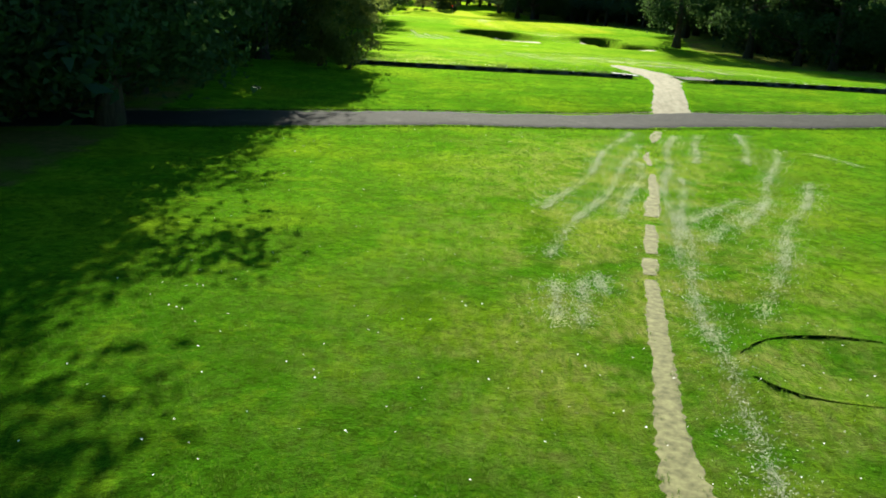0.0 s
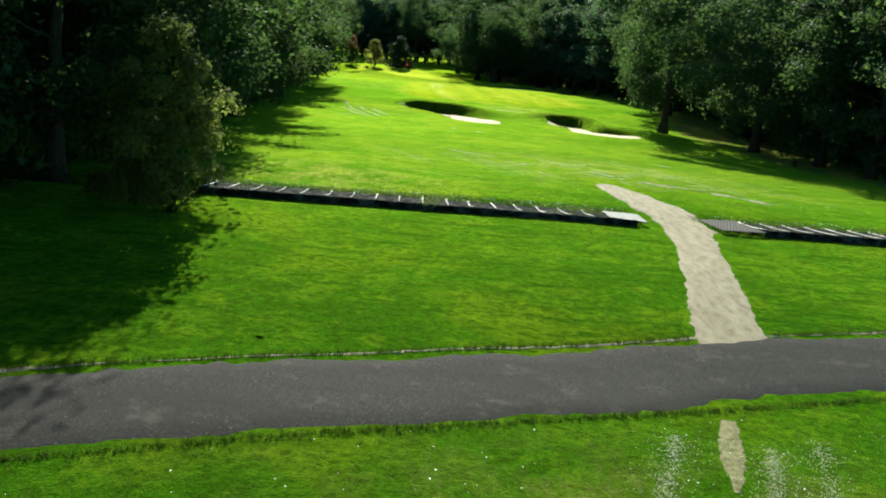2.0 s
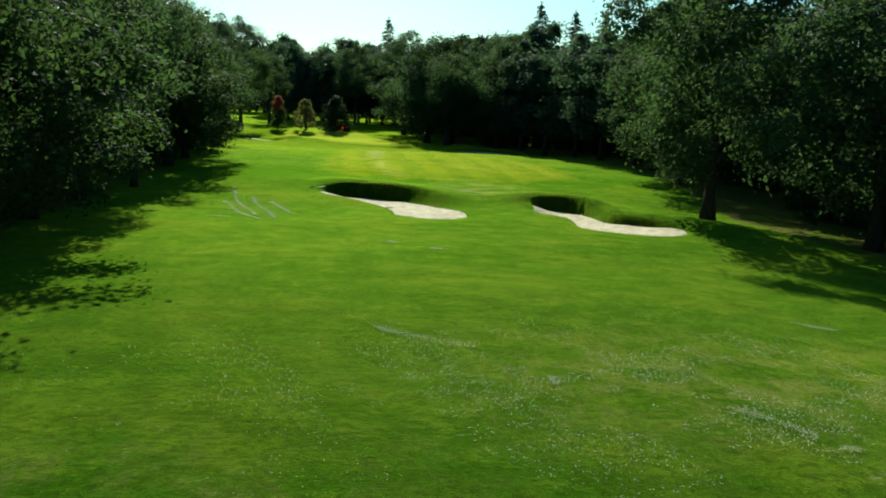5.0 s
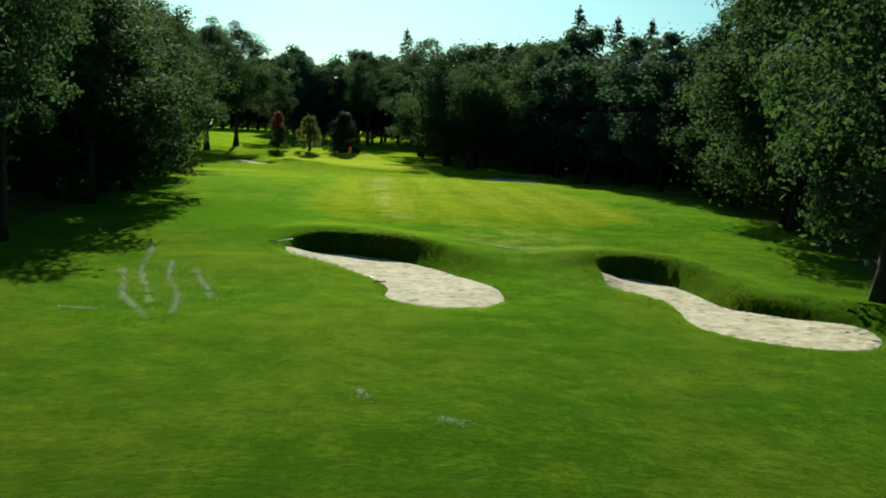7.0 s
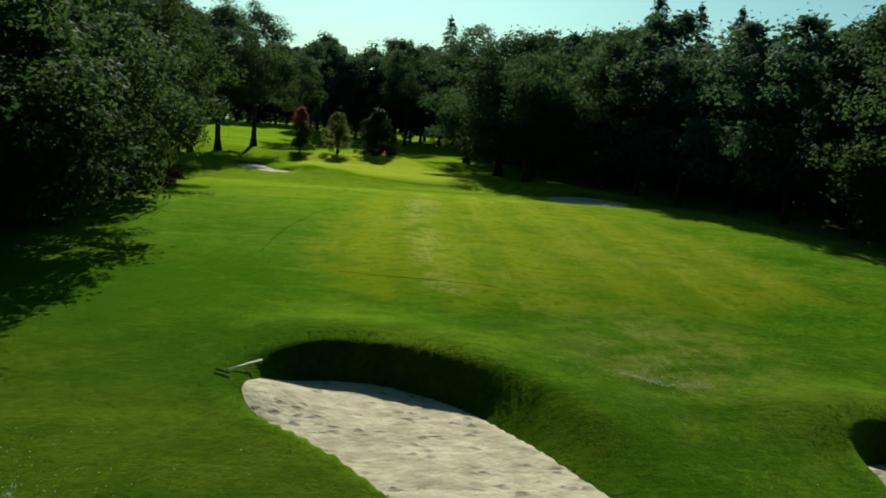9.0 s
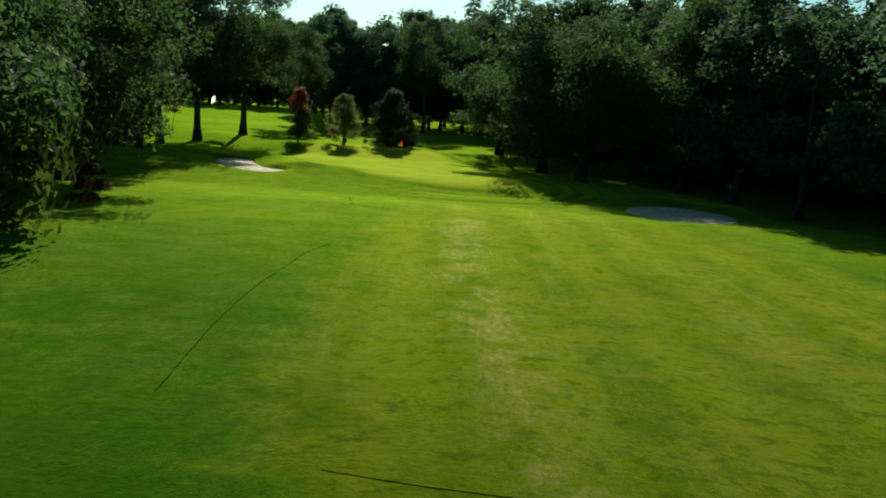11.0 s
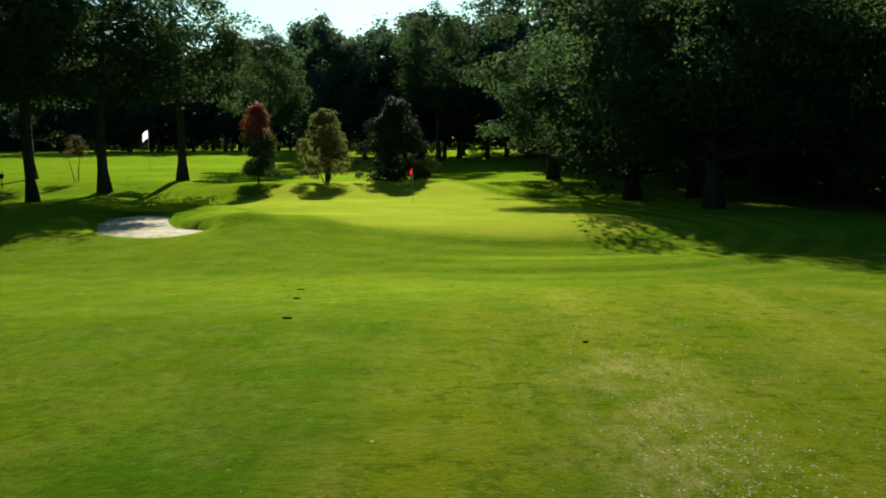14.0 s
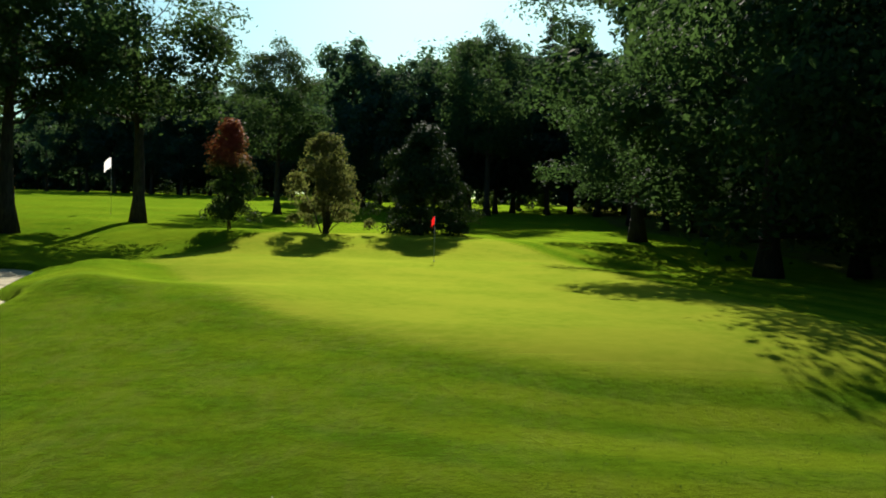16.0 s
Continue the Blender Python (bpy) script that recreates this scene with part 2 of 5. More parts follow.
def sand_material():
    n = Nodes("bunker_sand", rough=0.97, spec=0.1)
    f = n.noise(1.5, 6.0, 0.6)
    c = n.ramp(f, (0.3, (0.24, 0.215, 0.135)), (0.5, (0.35, 0.32, 0.21)), (0.72, (0.46, 0.43, 0.295)))
    step = n.t.nodes.new("ShaderNodeTexVoronoi")
    step.inputs["Scale"].default_value = 2.3
    warp = n.t.nodes.new("ShaderNodeVectorMath")
    warp.operation = 'MULTIPLY_ADD'
    jit = n.t.nodes.new("ShaderNodeTexNoise")
    jit.inputs["Scale"].default_value = 4.0
    n.put(jit.inputs["Vector"], n.co)
    n.put(warp.inputs[0], jit.outputs["Color"])
    warp.inputs[1].default_value = (0.35, 0.35, 0.0)
    n.put(warp.inputs[2], n.co)
    n.put(step.inputs["Vector"], warp.outputs[0])
    prints = n.math('MULTIPLY', n.span(step.outputs["Distance"], 0.14, 0.46, 1.0, 0.0), n.span(n.noise(0.8, 5.0, 0.65), 0.40, 0.56))
    c = n.mix(n.math('MULTIPLY', prints, 0.8), c, (0.12, 0.115, 0.085))
    c = n.mix(n.span(n.noise(24.0, 3.0), 0.58, 0.75, 0, 0.35), c, (0.26, 0.22, 0.14))
    n.bump(n.math('SUBTRACT', n.noise(3.2, 5.0, 0.6), n.math('MULTIPLY', prints, 0.5)), 0.9, 0.09)
    return n.colour(c)


def dirt_material():
    n = Nodes("sandy_dirt", rough=0.95, spec=0.1)
    f = n.noise(3.0, 6.0, 0.7, stretch=(1.5, 0.5, 1))
    c = n.ramp(f, (0.3, (0.095, 0.083, 0.05)), (0.5, (0.155, 0.143, 0.10)), (0.75, (0.215, 0.20, 0.15)))
    c = n.mix(n.span(n.noise(30.0, 3.0), 0.58, 0.72, 0, 0.6), c, (0.12, 0.09, 0.05))
    n.bump(n.noise(12.0, 6.0, 0.7), 0.6, 0.03)
    return n.colour(c)


def asphalt_material():
    n = Nodes("worn_asphalt", rough=0.95, spec=0.06)
    f = n.noise(26.0, 5.0, 0.8)
    c = n.ramp(f, (0.3, (0.006, 0.007, 0.007)), (0.52, (0.015, 0.016, 0.016)), (0.72, (0.06, 0.06, 0.056)))
    c = n.mix(n.span(n.noise(0.7, 6.0, 0.65, stretch=(0.3, 1.3, 1)), 0.42, 0.62, 0, 0.5), c, (0.012, 0.013, 0.013))
    c = n.mix(n.span(n.noise(1.1, 6.0, 0.7), 0.54, 0.7, 0, 0.5), c, (0.05, 0.05, 0.046))
    grit = n.t.nodes.new("ShaderNodeTexVoronoi")
    grit.inputs["Scale"].default_value = 9.0
    n.put(grit.inputs["Vector"], n.co)
    c = n.mix(n.math('MULTIPLY', n.span(grit.outputs["Distance"], 0.10, 0.2, 0.85, 0.0), n.span(n.noise(0.8, 4.0), 0.45, 0.6)), c, (0.075, 0.075, 0.07))
    n.bump(f, 0.8, 0.015)
    return n.colour(c)


GRASS, SAND, DIRT, ASPHALT = grass_material(), sand_material(), dirt_material(), asphalt_material()
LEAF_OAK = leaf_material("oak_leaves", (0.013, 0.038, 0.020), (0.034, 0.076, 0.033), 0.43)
# far wood: oak tones made bluer, distance haze put into the leaf colour
LEAF_FAR = leaf_material("hazy_wood_leaves", (0.013, 0.040, 0.034), (0.034, 0.076, 0.058), 0.42)
LEAF_YELLOW = leaf_material("turning_leaves", (0.09, 0.085, 0.022), (0.24, 0.20, 0.06), 0.6)
# hedge: sun shining through the leaves is put into this raised pale colour
LEAF_HEDGE = leaf_material("sunlit_hedge_leaves", (0.09, 0.11, 0.025), (0.22, 0.22, 0.06), 0.5)
LEAF_RED = leaf_material("red_tipped_leaves", (0.025, 0.05, 0.010), (0.06, 0.09, 0.02), 0.3, rare=(0.34, 0.040, 0.03))
LEAF_RUST = leaf_material("rust_leaves", (0.05, 0.02, 0.012), (0.14, 0.04, 0.02), 0.35)
LEAF_YEW = leaf_material("yew_needles", (0.012, 0.028, 0.010), (0.03, 0.055, 0.016), 0.1)
LEAF_FIR = leaf_material("fir_needles", (0.018, 0.040, 0.020), (0.045, 0.075, 0.034), 0.1)
LEAF_SHRUB = leaf_material("shrub_leaves", (0.025, 0.055, 0.008), (0.075, 0.115, 0.018), 0.3)
LEAF_HERB = leaf_material("ditch_herbs", (0.05, 0.075, 0.02), (0.15, 0.19, 0.06), 0.3)
BARK = bark_material("dark_bark", (0.025, 0.020, 0.014), (0.085, 0.068, 0.048))


def net_material():
    n = Nodes("black_net", rough=1.0, spec=0.02)
    lumps = n.noise(2.0, 5.0, 0.65, stretch=(1.0, 1.7, 1.0))
    c = n.ramp(lumps, (0.40, (0.002, 0.003, 0.003)), (0.5, (0.014, 0.016, 0.016)), (0.62, (0.048, 0.055, 0.050)))
    c = n.mix(n.span(n.noise(22.0, 4.0, 0.7), 0.52, 0.7, 0.0, 0.5), c, (0.060, 0.065, 0.060))
    n.bump(n.math('ADD', lumps, n.math('MULTIPLY', n.noise(60.0, 2.0), 0.15)), 1.0, 0.12)
    return n.colour(c)


NET = net_material()
DARK_STEEL = plain_material("weathered_steel", (0.016, 0.018, 0.019), 0.8, 0.0, 0.5, 9.0, 0.1)
ROD = plain_material("pale_plastic_rod", (0.40, 0.40, 0.38), 0.5, 0.0, 0.12)
STEEL = plain_material("galvanised_steel", (0.11, 0.125, 0.13), 0.75, 0.0, 0.3, 12.0, 0.15)


def cloth_material(name, c):
    m = plain_material(name, c, 0.8, 0, 0.08)
    t = m.node_tree
    tr, mx = t.nodes.new("ShaderNodeBsdfTranslucent"), t.nodes.new("ShaderNodeMixShader")
    tr.inputs["Color"].default_value = (*c, 1)
    mx.inputs["Fac"].default_value = 0.55
    t.links.new(t.nodes["Principled BSDF"].outputs[0], mx.inputs[1])
    t.links.new(tr.outputs[0], mx.inputs[2])
    t.links.new(mx.outputs[0], t.nodes["Material Output"].inputs["Surface"])
    return m


RED_CLOTH = cloth_material("red_cloth", (0.70, 0.02, 0.015))
WHITE_CLOTH = cloth_material("white_cloth", (0.85, 0.85, 0.83))
WHITE_PAINT = plain_material("white_paint", (0.75, 0.74, 0.70), 0.5, 0, 0.1)
DARK = plain_material("cup_black", (0.01, 0.01, 0.01), 0.9)

# ---- terrain ----
YS = np.array([-400, -40, 0, 25, 37, 46, 53, 60, 75, 95, 108, 122, 135, 150, 168, 179, 188, 200, 212, 222, 232, 260, 300, 420, 4000.0])
ZS = np.array([-0.8, -0.75, -0.7, -0.5, -0.15, 0.38, 0.52, 0.55, 0.38, 0.0, -0.1, 0.35, 0.6, 0.7, 0.58, 0.06, 0.46, 0.24, 0.20, 0.85, 1.0, 1.6, 2.4, 3.0, 3.0])


def smooth(t):
    t = np.clip(t, 0, 1)
    return t * t * (3 - 2 * t)


def knots(y, ys, zs):
    """Smooth steps between knots."""
    i = np.clip(np.searchsorted(ys, y) - 1, 0, len(ys) - 2)
    t = (y - ys[i]) / (ys[i + 1] - ys[i])
    lin = zs[i] + (zs[i + 1] - zs[i]) * t
    return 0.5 * lin + 0.5 * (zs[i] + (zs[i + 1] - zs[i]) * smooth(t))


def chaikin(p, times=3, closed=True):
    p = np.array(p, float)
    for _ in range(times):
        q = np.roll(p, -1, 0) if closed else p[1:]
        a = p if closed else p[:-1]
        new_p = np.empty((2 * len(a), 2))
        new_p[0::2], new_p[1::2] = 0.75 * a + 0.25 * q, 0.25 * a + 0.75 * q
        p = new_p if closed else np.vstack([p[:1], new_p, p[-1:]])
    return p


def outline_distance(x, y, poly, closed=True):
    """Distance to a polyline, negative inside a closed one."""
    x, y = np.asarray(x, float), np.asarray(y, float)
    best = np.full(x.shape, 1e9)
    inside = np.zeros(x.shape, bool)
    n = len(poly)
    for i in range(n if closed else n - 1):
        (ax, ay), (bx, by) = poly[i], poly[(i + 1) % n]
        dx, dy = bx - ax, by - ay
        t = np.clip(((x - ax) * dx + (y - ay) * dy) / (dx * dx + dy * dy + 1e-12), 0, 1)
        best = np.minimum(best, (x - ax - t * dx) ** 2 + (y - ay - t * dy) ** 2)
        if closed:
            cross = ((ay > y) != (by > y)) & (x < (bx - ax) * (y - ay) / (by - ay + 1e-12) + ax)
            inside ^= cross
    d = np.sqrt(best)
    return np.where(inside, -d, d) if closed else d


def wobble(x, y, scale, seed=0.0):
    """Cheap smooth variation in -1..1."""
    s = 0
    for k, (a, b, c) in enumerate(((1.0, 0.35, 1.3), (-0.45, 1.1, 4.1), (0.75, -0.9, 2.2), (1.7, 1.4, 0.4))):
        s = s + np.sin((a * x + b * y) / scale + c + seed * (k + 1)) / (1 + 0.4 * k)
    return s / 2.6


# sand outlines, the way to their deep side, and the bank behind them
BUNKERS = [
    dict(poly=chaikin([(0.1, 115.6), (1.2, 113.6), (3.2, 112.0), (4.9, 109.4), (5.6, 107.6), (5.2, 105.6), (6.0, 104.0), (7.8, 103.2), (9.4, 104.0), (10.1, 105.8), (9.8, 108.4), (8.8, 111.4), (7.5, 114.4), (5.6, 117.6), (3.2, 119.0), (0.9, 118.0)]),
         near=(6.0, 104.0), way=(-0.25, 0.97), length=14.0, z0=-0.16, z1=-0.66,
         bank=[(1.9, 120.4), (4.0, 120.6), (6.6, 118.4), (8.6, 114.8)], rise=0.34, wide=2.2, face=0.34, soft=(4.5, 8.5), tips=[(-0.4, 115.6, 2.4), (10.4, 107.0, 2.6)]),
    dict(poly=chaikin([(15.4, 112.9), (15.3, 109.2), (16.6, 107.4), (17.0, 105.6), (16.4, 102.8), (16.6, 100.5), (18.4, 98.8), (20.6, 98.7), (22.4, 100.2), (22.9, 102.4), (21.6, 104.2), (19.6, 106.0), (19.1, 107.8), (19.3, 110.6), (18.6, 113.8), (16.6, 114.8)]),
         near=(18.5, 99.0), way=(-0.2, 0.98), length=14.0, z0=-0.16, z1=-0.66,
         bank=[(15.2, 115.4), (16.8, 116.2), (19.4, 115.0), (20.4, 110.8), (21.4, 107.0), (23.8, 104.8)], rise=0.48, wide=2.0, face=0.38, tips=[(15.0, 112.4, 1.6), (23.0, 102.6, 1.5)]),
    dict(poly=chaikin([(-8.9, 189.6), (-10.0, 187.6), (-12.0, 187.2), (-13.8, 188.8), (-15.4, 192.4), (-17.4, 197.8), (-18.2, 201.2), (-16.6, 203.2), (-14.8, 202.2), (-14.0, 199.0), (-12.8, 195.6), (-11.6, 193.2), (-10.2, 192.4)]),
         near=(-11.5, 189.0), way=(-0.45, 0.89), length=13.0, z0=0.22, z1=0.06,
         bank=[(-8.2, 191.2), (-9.1, 193.6), (-10.4, 196.6), (-12.0, 201.0)], rise=0.55, wide=1.8, face=0.38, tips=[(-12.6, 187.6, 3.2)]),
    dict(poly=chaikin([(16.9, 174.4), (18.6, 172.0), (21.2, 172.6), (23.6, 175.0), (24.6, 178.2), (23.4, 181.6), (20.4, 183.4), (17.6, 181.0), (16.4, 177.4)]),
         near=(20, 172), way=(0.2, 0.98), length=10.0, z0=0.36, z1=0.22,
         bank=[(16.4, 183.0), (20.4, 185.2), (25.2, 183.0)], rise=0.3, wide=2.0),
]
GREEN = chaikin([(-13.6, 207), (-9.2, 201), (-5.8, 193.5), (-2.8, 188.6), (0.4, 186.6), (4.6, 184.4), (8.6, 184.6), (10.6, 187.4), (10.2, 194), (8.2, 203), (5.6, 213), (2.2, 222.5), (-2.6, 226.0), (-7.4, 225.4), (-11.8, 217)])
FAIRWAY = chaikin([(-0.1, 126), (-0.3, 140), (-0.35, 155), (0.9, 166), (3.0, 174), (9, 175), (15.5, 171), (20.0, 160), (23, 145), (24, 131), (15, 124.5), (6, 124)])
GREEN_BANK = [(-7.0, 183.0), (-3.0, 181.0), (3.0, 178.0)]


def sand_height(b, x, y):
    s = ((x - b["near"][0]) * b["way"][0] + (y - b["near"][1]) * b["way"][1]) / b["length"]
    z = b["z0"] + (b["z1"] - b["z0"]) * np.clip(s, 0, 1) + 0.035 * wobble(x, y, 0.55, 2.0)
    for tx, ty, r in b.get("tips", ()):
        z = z + (knots(y, YS, ZS) - 0.05 - z) * np.exp(-((x - tx) ** 2 + (y - ty) ** 2) / (r * r))
    return z


def height(x, y):
    x, y = np.asarray(x, float), np.asarray(y, float)
    z = knots(y, YS, ZS)
    z = z + 0.6 * smooth((x - 24) / 16) * smooth((y - 150) / 40)
    z = z - 0.35 * smooth((x - 12) / 12) * smooth((y - 50) / 15) * smooth((100 - y) / 15)
    z = z + 0.5 * smooth((-14 - x) / 10) * smooth((y - 178) / 25) * smooth((262 - y) / 20)
    z = z + 0.10 * wobble(x, y, 6.0) + 0.05 * wobble(x, y, 2.1, 1.0)
    # the green and its shoulders
    gd = outline_distance(x, y, GREEN)
    z = z + 0.22 * smooth((2.5 - gd) / 4.0) * smooth((222 - y) / 20)
    z = z + 0.42 * np.exp(-(((x + 5.6) / 3.2) ** 2 + ((y - 190.5) / 4.0) ** 2)) + 0.2 * np.exp(-(((x - 7) / 6.0) ** 2 + ((y - 179.5) / 1.6) ** 2))
    z = z + 0.5 * np.exp(-(((x + 13) / 5.0) ** 2 + ((y - 219) / 4.0) ** 2))
    z = z + 0.16 * np.exp(-((np.hypot((x - 5.8) / 1.9, (y - 11.2) / 1.7) - 0.85) / 0.35) ** 2)
    # the ditch under the net
    z = z - 0.75 * np.exp(-(((y - 54.0 - 0.01 * x) / 1.1) ** 4)) * (1 - smooth((x - 10.3) / 0.6) * smooth((13.9 - x) / 0.6))
    for b in BUNKERS:
        near = (np.abs(x - b["near"][0]) < 30) & (np.abs(y - b["near"][1]) < 35)
        if not near.any():
            continue
        xs, ys = x[near], y[near]
        d = outline_distance(xs, ys, b["poly"])
        ridge = outline_distance(xs, ys, b["bank"], False)
        out = z[near] + b["rise"] * np.exp(-(ridge / b["wide"]) ** 2)
        s = sand_height(b, xs, ys)
        face = b.get("face", 1.2) + (1.3 * smooth((xs - b["soft"][0]) / (b["soft"][1] - b["soft"][0])) if "soft" in b else 0)
        z[near] = np.where(d < 0, s - np.minimum(0.3, -0.9 * d), s + (out - s) * smooth(d / face + 0.02))
    return z


def at(x, y):
    return float(height(np.array([float(x)]), np.array([float(y)]))[0])


# ---- mesh helpers ----


def mesh_from(name, verts, faces, material, smooth_shade=False):
    me = bpy.data.meshes.new(name)
    me.from_pydata(np.asarray(verts, float).tolist(), [], np.asarray(faces).tolist() if isinstance(faces, np.ndarray) else faces)
    me.materials.append(material)
    if smooth_shade:
        me.polygons.foreach_set("use_smooth", [True] * len(me.polygons))
    me.update()
    return me


def part(name, me, parent=None, label=""):
    ob = new(name, me)
    if parent is not None:
        ob.parent = parent
    return tagged(ob, label) if label else ob


def tube(path, radii, sides=7):
    """Vertices and faces of a tapered tube along a path."""
    path = np.asarray(path, float)
    verts, faces = [], []
    for i, p in enumerate(path):
        t = path[min(i + 1, len(path) - 1)] - path[max(i - 1, 0)]
        t = t / (np.linalg.norm(t) + 1e-9)
        a = np.cross(t, (1.0, 0.2, 0.1) if abs(t[2]) > 0.7 else (0, 0, 1.0))
        a /= np.linalg.norm(a)
        b = np.cross(t, a)
        for k in range(sides):
            w = 2 * math.pi * k / sides
            verts.append(p + radii[i] * (a * math.cos(w) + b * math.sin(w)))
    for i in range(len(path) - 1):
        for k in range(sides):
            a0, a1 = i * sides + k, i * sides + (k + 1) % sides
            faces.append((a0, a1, a1 + sides, a0 + sides))
    faces.append(tuple(range(sides - 1, -1, -1)))
    faces.append(tuple(range((len(path) - 1) * sides, len(path) * sides)))
    return verts, faces


def join(pieces):
    verts, faces = [], []
    for v, f in pieces:
        o = len(verts)
        verts.extend(v)
        faces.extend([tuple(i + o for i in q) for q in f])
    return verts, faces


def box(x0, y0, z0, x1, y1, z1):
    v = [(x, y, z) for z in (z0, z1) for y in (y0, y1) for x in (x0, x1)]
    return v, [(0, 2, 3, 1), (4, 5, 7, 6), (0, 1, 5, 4), (2, 6, 7, 3), (0, 4, 6, 2), (1, 3, 7, 5)]


def leaf_quads(rng, centres, outward, size, droop=0.0, narrow=0.62):
    """Small folded leaf sprays as pairs of triangles."""
    n = len(centres)
    nrm = outward + rng.normal(0, 0.75, (n, 3)) + np.array([0, 0, 0.35])
    nrm /= np.linalg.norm(nrm, axis=1)[:, None] + 1e-9
    a = np.cross(nrm, rng.normal(0, 1, (n, 3)) + np.array([0, 0, droop]))
    a /= np.linalg.norm(a, axis=1)[:, None] + 1e-9
    b = np.cross(nrm, a)
    s = (size * rng.uniform(0.6, 1.35, n))[:, None]
    v = np.empty((n, 4, 3))
    v[:, 0] = centres - a * s * 0.5
    v[:, 1] = centres - b * s * 0.5 * narrow + nrm * s * 0.1
    v[:, 2] = centres + a * s * 0.5
    v[:, 3] = centres + b * s * 0.5 * narrow + nrm * s * 0.1
    f = np.arange(4 * n).reshape(n, 4)
    return v.reshape(-1, 3), f


def leaf_tris(rng, centres, outward, size):
    """Small single leaves, one triangle each."""
    n = len(centres)
    nrm = outward + rng.normal(0, 0.45, (n, 3)) + np.array([0, 0, 0.12])
    nrm /= np.linalg.norm(nrm, axis=1)[:, None] + 1e-9
    a = np.cross(nrm, rng.normal(0, 1, (n, 3)))
    a /= np.linalg.norm(a, axis=1)[:, None] + 1e-9
    b = np.cross(nrm, a)
    s = (size * rng.uniform(0.65, 1.35, n))[:, None]
    v = np.empty((n, 3, 3))
    v[:, 0] = centres + a * s * 0.6
    v[:, 1] = centres - a * s * 0.4 - b * s * 0.36
    v[:, 2] = centres - a * s * 0.4 + b * s * 0.36
    return v.reshape(-1, 3), np.arange(3 * n).reshape(n, 3)


def crown_points(rng, n_clumps, per, base, top, radius, clump, shape=1.0, hollow=0.45, lean=(0, 0), squash=0.9, dome=False):
    """Clump centres in an uneven crown, and leaf places on them."""
    cs, pts, outs = [], [], []
    h, mid = top - base, 0.5 * (top + base)
    ph = rng.uniform(0, 6.28, 6)
    while len(cs) < n_clumps:
        az, zz = rng.uniform(0, 6.283), rng.uniform(-1, 1)
        r = hollow + (1 - hollow) * rng.random() ** 0.55
        if dome:
            prof = math.sqrt(max(0.02, 1 - ((zz + 1) / 2) ** 1.6))
        elif zz > 0:
            prof = math.sqrt(max(0.03, 1 - zz * zz)) * (1 - 0.06 * zz * shape)
        else:
            prof = 1 - 0.45 * zz * zz
        if zz > 0.6:
            r = r ** 1.4
        edge = 1 + 0.20 * math.sin(3 * az + ph[0] + 2 * zz) + 0.15 * math.sin(5 * az + ph[1] - 4 * zz) + 0.10 * math.sin(8 * az + ph[2] + 5 * zz)
        top_wave = 1 + (0.10 * math.sin(2 * az + ph[3]) + 0.06 * math.sin(5 * az + ph[4]) if zz > 0 else 0)
        rad = r * radius * edge * prof
        cs.append(np.array([rad * math.cos(az) + lean[0] * (zz + 1), rad * math.sin(az) + lean[1] * (zz + 1), mid + zz * top_wave * h * 0.5]))
    for c in cs:
        rr = clump * rng.uniform(0.65, 1.3)
        k = int(per * rng.uniform(0.7, 1.3))
        u = rng.normal(0, 1, (k, 3))
        u /= np.linalg.norm(u, axis=1)[:, None]
        u[:, 2] = np.where(u[:, 2] < -0.6, -u[:, 2] * 0.6, u[:, 2])
        d = rng.uniform(0.55, 1.08, k)[:, None]
        pts.append(c + u * d * rr * np.array([1, 1, squash]))
        out = c - np.array([0, 0, mid])
        outs.append(u + 0.5 * out / (np.linalg.norm(out) + 1e-6))
    return np.array(cs), np.vstack(pts), np.vstack(outs)


def trunk_mesh(name, rng, height_, r0, centres, limbs, bend=0.5, fork=0.3, sides=9):
    n = 9
    zs = np.linspace(-0.25, height_, n)
    px = bend * np.sin(zs / height_ * 2.2 + rng.uniform(0, 6)) * zs / height_
    py = bend * np.sin(zs / height_ * 2.6 + rng.uniform(0, 6)) * zs / height_
    path = np.stack([px, py, zs], 1)
    radii = r0 * (1 - 0.82 * np.clip(zs / height_, 0, 1)) * (1 + 0.55 * np.exp(-np.clip(zs, 0, None) / 0.5))
    pieces = [tube(path, radii, sides)]
    for c in centres[rng.permutation(len(centres))[:limbs]]:
        z0 = max(height_ * fork, min(c[2] - 0.35 * math.hypot(c[0], c[1]) - 0.6, height_ * 0.92)) * rng.uniform(0.88, 1.0)
        k = np.interp(z0, zs, np.arange(n))
        s = np.array([np.interp(z0, zs, px), np.interp(z0, zs, py), z0])
        rr = np.interp(z0, zs, radii) * 0.5
        m = 0.5 * (s + c) + np.array([0, 0, -0.06 * np.linalg.norm(c - s)]) + rng.normal(0, 0.2, 3)
        pieces.append(tube([s, 0.5 * (s + m) + rng.normal(0, 0.08, 3), m, 0.5 * (m + c) + rng.normal(0, 0.12, 3), c], [rr, rr * 0.75, rr * 0.55, rr * 0.35, 0.02], 5))
    return mesh_from(name, *join(pieces), BARK, True)


